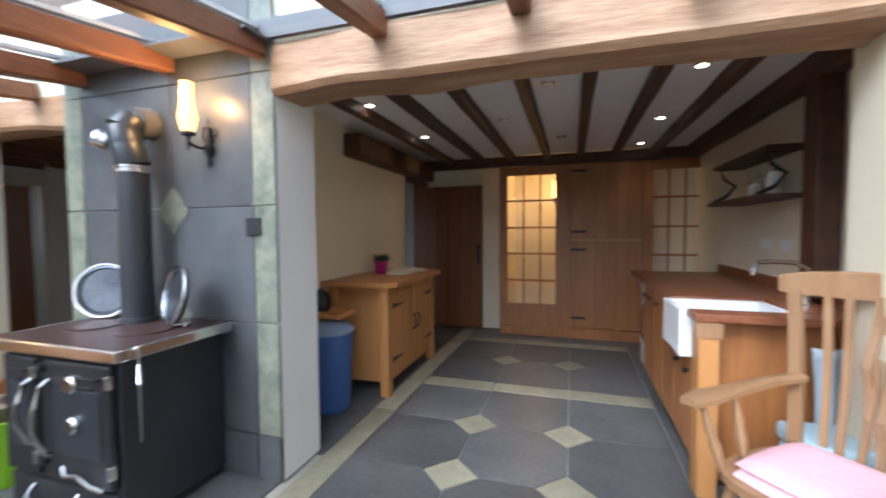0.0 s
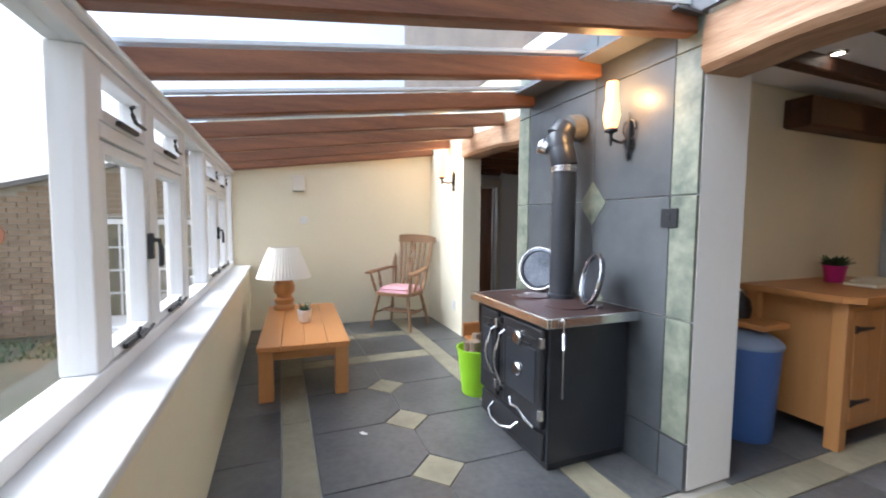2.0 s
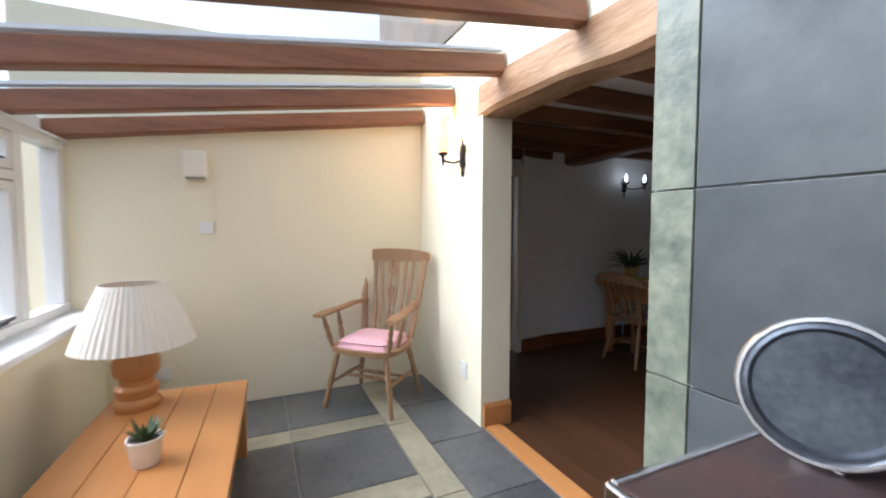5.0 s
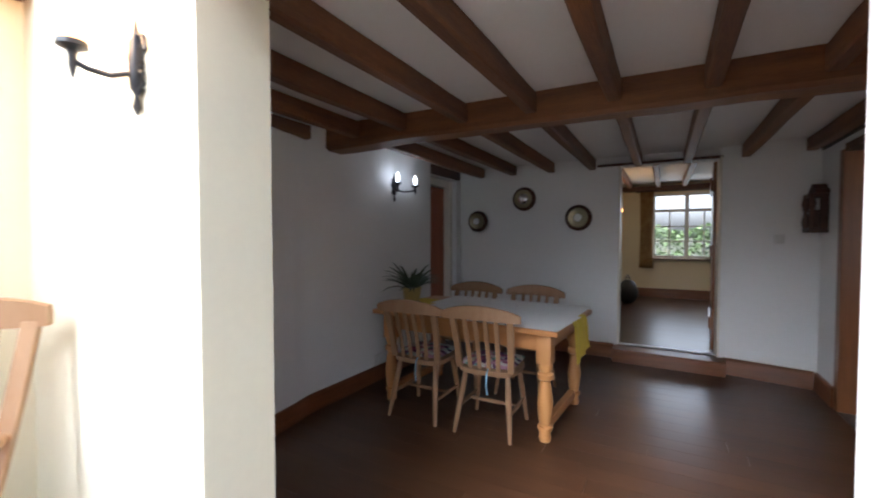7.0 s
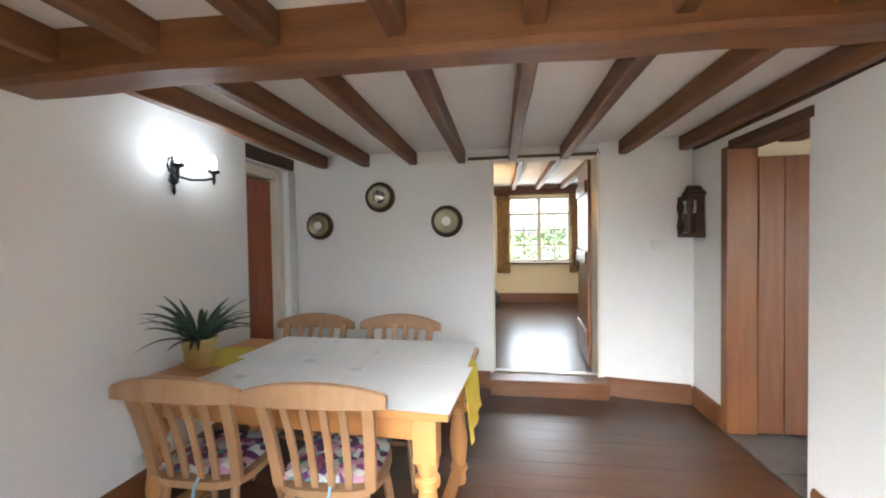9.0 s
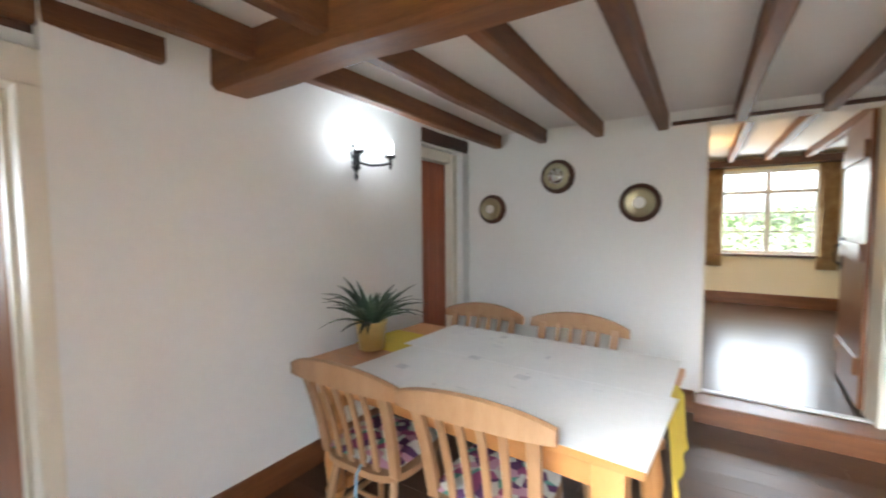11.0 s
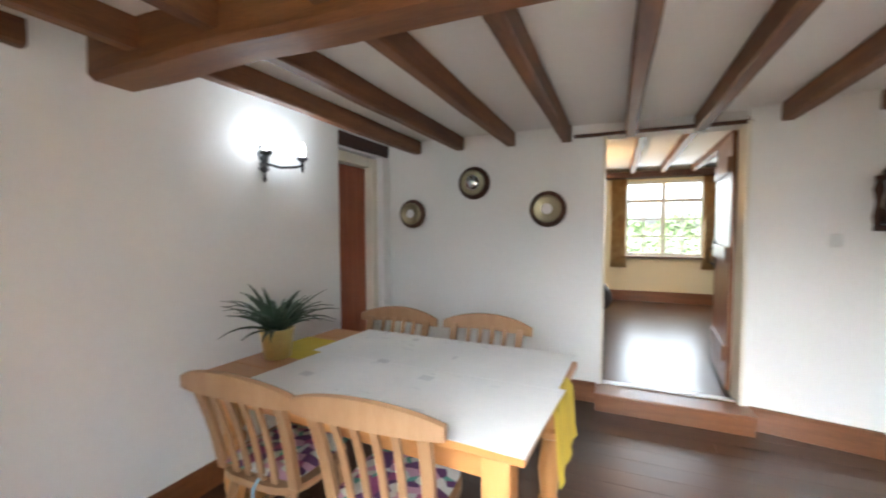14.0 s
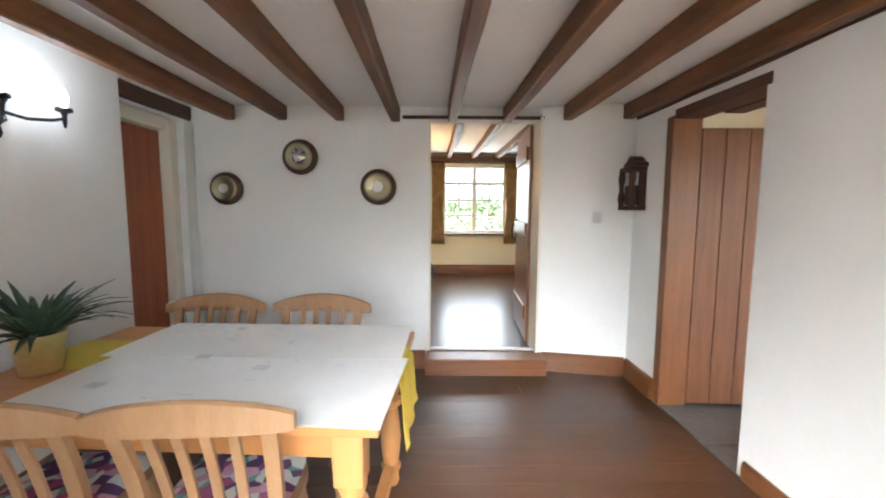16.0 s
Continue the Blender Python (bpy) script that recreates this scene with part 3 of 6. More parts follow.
def sconce(x, y, z, face, arms, glow_mat, label, shade=True):
    """An iron wall light: scrolled back plate, arms with cups, glass chimney shades or bare bulbs."""
    t = thing("wall_light", x, y, z, face, label, "wall light")
    bm = bmesh.new()
    rod(bm, (0, -0.012, -0.13), (0, -0.012, 0.14), [(0, 0.003), (0.08, 0.012), (0.2, 0.006), (0.3, 0.018), (0.5, 0.02), (0.7, 0.018), (0.85, 0.008), (1, 0.003)], 10)
    for s in (-1, 1):
        pipe(bm, [(0, -0.01, 0.10), (s * 0.035, -0.01, 0.085), (s * 0.045, -0.01, 0.045), (s * 0.03, -0.01, 0.01), (0, -0.01, 0.0), (s * 0.03, -0.01, -0.015), (s * 0.036, -0.01, -0.045), (0, -0.01, -0.07)], 0.006)
    part("backplate", bm, IRON, t, smooth=True)
    for ax, ay in arms:
        bm = bmesh.new()
        pipe(bm, [(0, -0.012, -0.01), (ax * 0.4, ay * 0.4 - 0.01, -0.03), (ax * 0.8, ay * 0.8, -0.02), (ax, ay, -0.005), (ax, ay, 0.03)], 0.008)
        rod(bm, (ax, ay, -0.05), (ax, ay, 0.045), [(0, 0.004), (0.3, 0.010), (0.6, 0.010), (0.75, 0.014), (0.85, 0.036), (1, 0.034)], 12)
        a = part("arm", bm, IRON, t, smooth=True)
        bm = bmesh.new()
        if shade:
            rod(bm, (ax, ay, 0.046), (ax, ay, 0.30), [(0, 0.030), (0.12, 0.038), (0.3, 0.046), (0.48, 0.038), (0.65, 0.031), (1, 0.031)], 16)
            part("shade", bm, glow_mat, a, "glowing frosted glass chimney", smooth=True).visible_shadow = False
        else:
            rod(bm, (ax, ay, 0.046), (ax, ay, 0.145), [(0, 0.012), (0.2, 0.013), (0.45, 0.022), (0.75, 0.014), (1, 0.003)], 12)
            part("bulb", bm, glow_mat, a, "glowing candle bulb", smooth=True).visible_shadow = False
    return t


sconce(-2.62, SY - 0.004, 1.81, 0, [(-0.03, -0.11)], FLAME, "black iron wall light with glowing glass shade on slate")
sconce(-5.40, 2.313, 1.83, 0, [(-0.07, -0.13)], FLAME, "black iron wall light with glowing glass shade on cream wall")
sconce(-6.44, 5.02, 1.83, 90, [(-0.07, -0.10), (0.20, -0.13)], WHITEBULB, "pewter two armed wall light with bright bulbs", False)
sconce(-4.845, 9.3, 1.72, 90, [(-0.07, -0.1), (0.1, -0.1)], FLAME, "small warm wall light in the sitting room", False)
sconce(-10.295, 2.78, 1.50, 90, [(-0.07, -0.1), (0.08, -0.1)], IRON, "unlit dark wall light in the side room", False)

# ---------------------------------------------------------------- stove
stove = thing("range_cooker", -2.935, 1.92, 0, label="black cast iron wood burning range cooker with chrome rail", category="cooker")
SX, SYD = 0.365, 0.27
part("body", boxes((-SX, -SYD, 0.05, SX, SYD, 0.80), (-SX + 0.02, -SYD + 0.02, 0, SX - 0.02, SYD, 0.05), bevel=0.008), STOVE, stove)
part("top_plate", boxes((-SX - 0.06, -SYD - 0.05, 0.815, SX + 0.06, SYD, 0.85), bevel=0.01), HOTPLATE, stove, "rusty brown cast iron hotplate")
bm = bmesh.new()
box(bm, -SX - 0.075, -SYD - 0.068, 0.80, SX + 0.075, -SYD - 0.05, 0.852, 0.006)
box(bm, -SX - 0.078, -SYD - 0.05, 0.80, -SX - 0.06, SYD, 0.852, 0.006)
box(bm, SX + 0.06, -SYD - 0.05, 0.80, SX + 0.078, SYD, 0.852, 0.006)
part("rail", bm, CHROME, stove, "polished steel rail round the top")
for cx in (-0.18, 0.18):
    bm = bmesh.new()
    rod(bm, (cx, -0.02, 0.849), (cx, -0.02, 0.857), [(0, 0.125), (0.9, 0.125), (1, 0.118)], 32)
    part("hob_ring", bm, HOTPLATE, stove)
fy = -SYD


def stove_door(x0, x1, z0, z1, name):
    bm = boxes((x0, fy - 0.035, z0, x1, fy - 0.001, z1), bevel=0.014)
    d = part(name, bm, IRON, stove)
    bm = boxes((x0 + 0.05, fy - 0.040, z0 + 0.13, x1 - 0.05, fy - 0.034, z1 - 0.12), bevel=0.004)
    part("door_glass", bm, STOVE, d, "dark glass panel")
    for k in (0.06, 0.10):
        part("moulding", boxes((x0 + k, fy - 0.047, z1 - k - 0.012, x1 - k, fy - 0.034, z1 - k), bevel=0.003), IRON, d)
    for zz in (z0 + 0.06, z1 - 0.10):
        part("hinge", boxes((x1 - 0.012, fy - 0.05, zz, x1 + 0.012, fy - 0.02, zz + 0.06), bevel=0.005), CHROME, d)
    return d


def bow_handle(parent, x, z0, z1, y):
    bm = bmesh.new()
    pipe(bm, [(x, y, z0), (x, y - 0.03, z0 + 0.02), (x - 0.015, y - 0.055, (z0 * 2 + z1) / 3), (x - 0.018, y - 0.06, (z0 + z1) / 2), (x - 0.012, y - 0.055, (z0 + 2 * z1) / 3), (x, y - 0.03, z1 - 0.02), (x, y, z1)], 0.011, 10)
    part("handle", bm, CHROME, parent, "curved polished handle", smooth=True)


dl = stove_door(-0.35, -0.12, 0.23, 0.775, "firebox_door")
dr = stove_door(-0.05, 0.35, 0.23, 0.775, "oven_door")
bow_handle(dl, -0.14, 0.38, 0.68, fy - 0.034)
bow_handle(dr, -0.03, 0.34, 0.68, fy - 0.034)
for zz in (0.68, 0.50):
    bm = bmesh.new()
    rod(bm, (0.135, fy - 0.034, zz), (0.135, fy - 0.062, zz), [(0, 0.04), (0.7, 0.04), (1, 0.032)], 20)
    part("dial", bm, CHROME, dr, "round white faced thermometer dial", smooth=True)
part("centre_bar", boxes((-0.11, fy - 0.02, 0.23, -0.06, fy - 0.001, 0.775), bevel=0.005), IRON, stove)
for zz in (0.73, 0.30):
    bm = bmesh.new()
    rod(bm, (-0.085, fy - 0.02, zz), (-0.085, fy - 0.045, zz), [(0, 0.02), (1, 0.016)], 14)
    part("knob", bm, IRON, stove, smooth=True)
bm = boxes((-0.35, fy - 0.02, 0.06, 0.35, fy - 0.001, 0.205), bevel=0.008)
dw = part("ash_drawer", bm, IRON, stove)
bm = bmesh.new()
pipe(bm, [(-0.18, fy - 0.02, 0.17), (-0.17, fy - 0.06, 0.14), (-0.09, fy - 0.085, 0.115), (0.02, fy - 0.085, 0.115), (0.10, fy - 0.06, 0.14), (0.11, fy - 0.02, 0.17)], 0.010, 10)
part("handle", bm, CHROME, dw, "curved polished handle", smooth=True)
bm = bmesh.new()
pipe(bm, [(0.05, fy - 0.04, 0.30), (0.09, fy - 0.055, 0.27), (0.16, fy - 0.055, 0.285), (0.24, fy - 0.055, 0.25), (0.30, fy - 0.04, 0.23)], 0.009)
part("damper_lever", bm, CHROME, stove, smooth=True)
bm = bmesh.new()
pipe(bm, [(0.447, -0.26, 0.84), (0.452, -0.26, 0.855), (0.467, -0.26, 0.845), (0.467, -0.26, 0.80), (0.465, -0.26, 0.45)], 0.004)
for k in range(7):
    rod(bm, (0.467, -0.26, 0.70 + k * 0.012), (0.467, -0.26, 0.708 + k * 0.012), [(0, 0.008), (0.5, 0.011), (1, 0.008)], 8)
part("lid_lifter", bm, CHROME, stove, "hanging steel lid lifter with coiled grip")
LIDMETAL = material("worn_lid_metal", (0.13, 0.145, 0.17), 0.36, metal=0.8, second=(0.05, 0.056, 0.07), scale=7, bump=0.1)
for nm, cx, cy, cz, tilt, turn in (("lid", -0.30, 0.13, 1.01, 80, 28), ("lid", 0.27, 0.10, 1.01, 78, -24)):
    bm = bmesh.new()
    rod(bm, (0, 0, 0), (0, 0, 0.03), [(0, 0.09), (0, 0.14), (0.2, 0.15), (0.7, 0.15), (0.9, 0.14), (1, 0.128), (0.6, 0.12), (0.55, 0.02)], 32)
    bmesh.ops.transform(bm, matrix=pose(cx, cy, cz, tilt, 0, turn), verts=bm.verts)
    ld = part(nm, bm, LIDMETAL, stove, "raised round cast iron lid", smooth=True)
    bm = bmesh.new()
    ring = [(0.146 * math.cos(a), 0.146 * math.sin(a), 0.028) for a in (2 * math.pi * k / 28 for k in range(29))]
    pipe(bm, ring, 0.007, 6)
    bmesh.ops.transform(bm, matrix=pose(cx, cy, cz, tilt, 0, turn), verts=bm.verts)
    part("rim", bm, CHROME, ld, "bright worn rim", smooth=True)
    part("lid_hinge", boxes((cx - 0.05, cy - 0.02, 0.849, cx + 0.05, cy + 0.02, 0.875), bevel=0.006), CHROME, stove)
flue = thing("stove_pipe", -3.0, 2.05, 0.85, label="black enamelled stove pipe with elbow into the chimney", category="flue")
bm = bmesh.new()
rod(bm, (0, 0, 0.0), (0, 0, 0.83), [(0, 0.088), (0.03, 0.088), (0.035, 0.076), (1, 0.076)], 24)
part("pipe", bm, STOVE, flue, smooth=True)
bm = bmesh.new()
rod(bm, (0, 0, 0.80), (0, 0, 0.845), [(0, 0.078), (0.1, 0.083), (0.35, 0.083), (0.45, 0.079), (0.55, 0.079), (0.65, 0.083), (0.9, 0.083), (1, 0.078)], 24)
part("collar", bm, CHROME, flue, "bright worn collar band", smooth=True)
for a, b in (((0, 0, 0.84), (-0.025, -0.015, 0.955)), ((-0.022, -0.015, 0.94), (-0.05, -0.012, 1.04)), ((-0.05, -0.015, 1.03), (-0.035, 0.035, 1.10))):
    bm = bmesh.new()
    rod(bm, a, b, [(0, 0.081), (0.06, 0.083), (0.94, 0.083), (1, 0.081)], 24)
    part("elbow", bm, STOVE, flue, smooth=True)
bm = bmesh.new()
rod(bm, (-0.09, -0.055, 0.96), (-0.135, -0.085, 0.985), [(0, 0.05), (0.6, 0.05), (0.7, 0.056), (1, 0.054)], 20)
part("inspection_cap", bm, CHROME, flue, "dull metal inspection cap", smooth=True)
bm = bmesh.new()
rod(bm, (-0.035, 0.045, 1.085), (-0.035, 0.135, 1.10), [(0, 0.08), (0.2, 0.085), (1, 0.085)], 24)
part("wall_collar", bm, material("fire_rope", (0.13, 0.125, 0.12), 0.9, vary=0.3, scale=30, bump=0.4), flue, "pale rope seal at the chimney", smooth=True)

bucket = thing("log_bucket", -3.66, 1.78, 0, label="lime green flexible tub with firewood beside the cooker", category="bucket")
LIME = material("lime_plastic", (0.36, 0.72, 0.02), 0.4, vary=0.1, bump=0.02)
bm = bmesh.new()
rod(bm, (0, 0, 0), (0, 0, 0.36), [(0, 0.11), (0.02, 0.115), (0.95, 0.155), (1, 0.165), (1, 0.15), (0.2, 0.11)], 28)
part("tub", bm, LIME, bucket, smooth=True)
LOG = material("bark_log", (0.30, 0.22, 0.15), 0.8, second=(0.10, 0.07, 0.05), scale=12, fine=60, bump=0.6)
for k, (a, b, c, r) in enumerate(((-0.05, 0.02, 0.45, 0.04), (0.04, -0.04, 0.42, 0.045), (0.05, 0.06, 0.48, 0.035), (-0.03, -0.07, 0.40, 0.035))):
    bm = bmesh.new()
    rod(bm, (a * 0.4, b * 0.4, 0.08), (a, b, c), [(0, r), (0.5, r * 1.1), (1, r * 0.95)], 9)
    part("log", bm, LOG, bucket)


# ---------------------------------------------------------------- coffee table and what stands on it
def slat_top(t, x0, x1, y0, y1, z0, z1, n, mat, name="plank"):
    w = (y1 - y0) / n
    for k in range(n):
        part(name, boxes((x0, y0 + k * w + 0.001, z0, x1, y0 + (k + 1) * w - 0.001, z1), bevel=0.004), mat, t)


ct = thing("coffee_table", -4.75, 0.545, 0, -2, "low honey pine coffee table with thick legs", "table")
slat_top(ct, -0.78, 0.78, -0.33, 0.33, 0.38, 0.42, 4, PINEX)
for sx in (-1, 1):
    for sy in (-1, 1):
        part("leg", boxes((sx * 0.70 - 0.05, sy * 0.27 - 0.05, 0, sx * 0.70 + 0.05, sy * 0.27 + 0.05, 0.38), bevel=0.005), PINE, ct)
for sy in (-1, 1):
    part("apron", boxes((-0.65, sy * 0.27 - 0.012, 0.30, 0.65, sy * 0.27 + 0.012, 0.38)), PINEX, ct)
for sx in (-1, 1):
    part("apron", boxes((sx * 0.70 - 0.012, -0.22, 0.30, sx * 0.70 + 0.012, 0.22, 0.38)), PINEX, ct)
tl = thing("table_lamp", -5.34, 0.39, 0.42, label="turned wooden table lamp with pleated white shade", category="lamp")
bm = bmesh.new()
rod(bm, (0, 0, 0), (0, 0, 0.36), [(0, 0.10), (0.06, 0.105), (0.12, 0.10), (0.16, 0.085), (0.22, 0.095), (0.3, 0.098), (0.35, 0.075), (0.42, 0.075), (0.5, 0.10), (0.65, 0.105), (0.8, 0.085), (0.92, 0.055), (1, 0.035)], 24)
part("base", bm, PINE, tl, smooth=True)
bm = bmesh.new()
nseg = 96
rings = []
for z, r in ((0.33, 0.26), (0.43, 0.225), (0.54, 0.18), (0.64, 0.138)):
    rings.append([bm.verts.new(((r + 0.006 * (k % 2) * r / 0.2) * math.cos(2 * math.pi * k / nseg), (r + 0.006 * (k % 2) * r / 0.2) * math.sin(2 * math.pi * k / nseg), z)) for k in range(nseg)])
for a, b in zip(rings, rings[1:]):
    for k in range(nseg):
        bm.faces.new((a[k], a[(k + 1) % nseg], b[(k + 1) % nseg], b[k]))
sh = part("shade", bm, material("pleated_fabric", (0.82, 0.79, 0.72), 0.9, vary=0.05, bump=0.1), tl, "white pleated fabric shade")
so = sh.modifiers.new("thick", "SOLIDIFY")
so.thickness = 0.003


def leaf(bm, p, d, length, width, droop, steps=5):
    """A blade that starts at p along d and bends down; slightly folded."""
    p, d = Vector(p), Vector(d).normalized()
    side = d.cross(Vector((0, 0, 1)))
    side = side.normalized() if side.length > 1e-3 else Vector((1, 0, 0))
    rows = []
    for i in range(steps + 1):
        s = i / steps
        w = width * math.sin(math.pi * min(0.98, 0.15 + 0.85 * s)) * 0.5
        rows.append([bm.verts.new(p - side * w), bm.verts.new(p - Vector((0, 0, w * 0.4))), bm.verts.new(p + side * w)])
        p = p + d * length / steps
        d = (d + Vector((0, 0, -droop / steps))).normalized()
    for a, b in zip(rows, rows[1:]):
        bm.faces.new((a[0], a[1], b[1], b[0]))
        bm.faces.new((a[1], a[2], b[2], b[1]))


LEAF = material("leaf_green", (0.07, 0.13, 0.05), 0.45, second=(0.03, 0.06, 0.025), scale=9, fine=50, bump=0.1)
DARKLEAF = material("dark_leaf", (0.045, 0.085, 0.05), 0.4, second=(0.02, 0.04, 0.025), scale=9, fine=50, bump=0.1)
SOIL = material("potting_soil", (0.05, 0.035, 0.025), 0.9, vary=0.4, scale=30, bump=0.5)


def pot_plant(name, x, y, z, r, h, potmat, label, blades, length, width, droop, leafmat, lift=0.7, seed=1):
    t = thing(name, x, y, z, label=label, category="plant")
    bm = bmesh.new()
    rod(bm, (0, 0, 0), (0, 0, h), [(0, r * 0.75), (0.03, r * 0.8), (0.85, r), (0.9, r * 1.06), (1, r * 1.06), (1, r * 0.95), (0.8, r * 0.92)], 24)
    part("pot", bm, potmat, t, smooth=True)
    bm = bmesh.new()
    rod(bm, (0, 0, h * 0.5), (0, 0, h * 0.88), [(0, r * 0.5), (0.9, r * 0.91), (1, r * 0.5)], 16)
    part("soil", bm, SOIL, t)
    rnd = random.Random(seed)
    bm = bmesh.new()
    for k in range(blades):
        a = 2 * math.pi * k * 0.618
        up = lift * rnd.uniform(0.4, 1.8)
        leaf(bm, (0.25 * r * math.cos(a), 0.25 * r * math.sin(a), h * 0.85), (math.cos(a), math.sin(a), up), length * rnd.uniform(0.65, 1.1), width * rnd.uniform(0.8, 1.2), droop * rnd.uniform(0.6, 1.3))
    f = part("leaves", bm, leafmat, t)
    m = f.modifiers.new("thick", "SOLIDIFY")
    m.thickness = 0.0015
    return t


pot_plant("succulent", -4.70, 0.555, 0.42, 0.06, 0.11, WHITEPL, "small spiky succulent in a white pot on the coffee table", 16, 0.09, 0.02, 0.2, LEAF, 1.2, 3)


# ---------------------------------------------------------------- chairs
def cushion(t, w, d, z, mat, name="cushion", label="", h=0.045, frill=False):
    bm = bmesh.new()
    n = 10
    grid = []
    for s in (1, -1):
        g = []
        for i in range(n + 1):
            row = []
            for j in range(n + 1):
                u, v = -1 + 2 * i / n, -1 + 2 * j / n
                k = (1 - u ** 4) * (1 - v ** 4)
                row.append(bm.verts.new((u * w / 2 * (1 - 0.06 * v * v), v * d / 2 * (1 - 0.06 * u * u), z + h / 2 + s * h / 2 * max(0.0, k) ** 0.4 + 0.004 * k * noise.noise((u * 3, v * 3, s)))))
            g.append(row)
        for i in range(n):
            for j in range(n):
                bm.faces.new((g[i][j], g[i + 1][j], g[i + 1][j + 1], g[i][j + 1]))
    bmesh.ops.remove_doubles(bm, verts=bm.verts, dist=0.0008)
    c = part(name, bm, mat, t, label, smooth=True)
    if frill:
        bm = bmesh.new()
        pts = []
        m = 80
        for k in range(m):
            a = 2 * math.pi * k / m
            e = max(abs(math.cos(a)), abs(math.sin(a)))
            pts.append((math.cos(a) / e ** 0.7 * w * 0.46, math.sin(a) / e ** 0.7 * d * 0.46, 0.012 * (k % 2)))
        top = [bm.verts.new((x, y, z + h * 0.5)) for x, y, o in pts]
        low = [bm.verts.new((x * (1.16 + o), y * (1.16 + o), z - 0.012)) for x, y, o in pts]
        for k in range(m):
            bm.faces.new((top[k], top[(k + 1) % m], low[(k + 1) % m], low[k]))
        fr = part("frill", bm, mat, c)
        sm = fr.modifiers.new("thick", "SOLIDIFY")
        sm.thickness = 0.002
    return c


TURN_LEG = [(0, 0.013), (0.05, 0.016), (0.3, 0.018), (0.34, 0.014), (0.38, 0.021), (0.5, 0.023), (0.62, 0.019), (0.66, 0.015), (0.70, 0.021), (0.9, 0.02), (1, 0.017)]
PLAIN_LEG = [(0, 0.013), (0.35, 0.019), (0.6, 0.021), (1, 0.017)]


def seat_mesh(w, d, z, t=0.035):
    bm = bmesh.new()
    out = []
    for k in range(28):
        a = 2 * math.pi * k / 28
        c, s = math.cos(a), math.sin(a)
        x = w / 2 * math.copysign(abs(c) ** 0.55, c) * (1.0 - 0.08 * (s > 0) * s)
        y = d / 2 * math.copysign(abs(s) ** 0.6, s)
        out.append((x, y))
    prism(bm, [(x * 0.96, y * 0.96) for x, y in out], z - t, z - t * 0.8)
    prism(bm, out, z - t * 0.8, z)
    return bm


def top_rail(w, z0, z1, y, bend=0.04, thick=0.022, arch=0.03):
    """A bowed top rail, higher in the middle."""
    bm = bmesh.new()
    n = 14
    rows = []
    for i in range(n + 1):
        u = -1 + 2 * i / n
        x = u * w / 2
        yy = y + bend * (1 - u * u)
        end = 0.75 + 0.25 * (1 - abs(u) ** 6)
        hi, lo = z1 - arch * u * u, z0 - 0.3 * arch * u * u
        mid = (hi + lo) / 2
        hi, lo = mid + (hi - mid) * end, mid - (mid - lo) * end
        rows.append([bm.verts.new((x, yy - thick / 2, lo)), bm.verts.new((x, yy + thick / 2, lo)), bm.verts.new((x, yy + thick * 0.65, (lo + hi) / 2)), bm.verts.new((x, yy + thick / 2, hi)), bm.verts.new((x, yy, hi + 0.006)), bm.verts.new((x, yy - thick / 2, hi))])
    for a, b in zip(rows, rows[1:]):
        for k in range(6):
            bm.faces.new((a[k], a[(k + 1) % 6], b[(k + 1) % 6], b[k]))
    bm.faces.new(rows[0])
    bm.faces.new(rows[-1][::-1])
    return bm


def slat(bm, p0, p1, w, t, waist=1.0):
    p0, p1 = Vector(p0), Vector(p1)
    n = 5
    rows = []
    for i in range(n + 1):
        s = i / n
        c = p0.lerp(p1, s) + Vector((0, 0.012 * math.sin(math.pi * s), 0))
        ww = w * (1 - (1 - waist) * math.sin(math.pi * s))
        rows.append([bm.verts.new(c + Vector((a * ww / 2, b * t / 2, 0))) for a, b in ((-1, -1), (1, -1), (1, 1), (-1, 1))])
    for a, b in zip(rows, rows[1:]):
        for k in range(4):
            bm.faces.new((a[k], a[(k + 1) % 4], b[(k + 1) % 4], b[k]))
    bm.faces.new(rows[0][::-1])
    bm.faces.new(rows[-1])
    return bm


FLORAL = material("floral_cotton", (0.45, 0.50, 0.46), 0.9, second=(0.12, 0.03, 0.09), scale=22, fine=60, bump=0.1)
fn = FLORAL.node_tree
vor = fn.nodes.new("ShaderNodeTexVoronoi")
vor.inputs["Scale"].default_value = 26
fr2 = fn.nodes.new("ShaderNodeValToRGB")
fr2.color_ramp.interpolation = "CONSTANT"
for k, (p, c) in enumerate(((0.0, (0.5, 0.5, 0.46)), (0.3, (0.25, 0.06, 0.15)), (0.5, (0.10, 0.26, 0.22)), (0.65, (0.09, 0.03, 0.10)), (0.85, (0.45, 0.25, 0.32)))):
    e = fr2.color_ramp.elements[0] if k == 0 else fr2.color_ramp.elements.new(p)
    e.position, e.color = p, (*c, 1)
fr2.color_ramp.elements.remove(fr2.color_ramp.elements[-1])
fco = fn.nodes.new("ShaderNodeTexCoord")
sepc = fn.nodes.new("ShaderNodeSeparateColor")
fn.links.new(fco.outputs["Object"], vor.inputs["Vector"])
fn.links.new(vor.outputs["Color"], sepc.inputs[0])
fn.links.new(sepc.outputs[0], fr2.inputs[0])
fn.links.new(fr2.outputs[0], fn.nodes["Principled BSDF"].inputs["Base Color"])
RIBBON = material("blue_ribbon", (0.25, 0.45, 0.6), 0.7, vary=0.1)


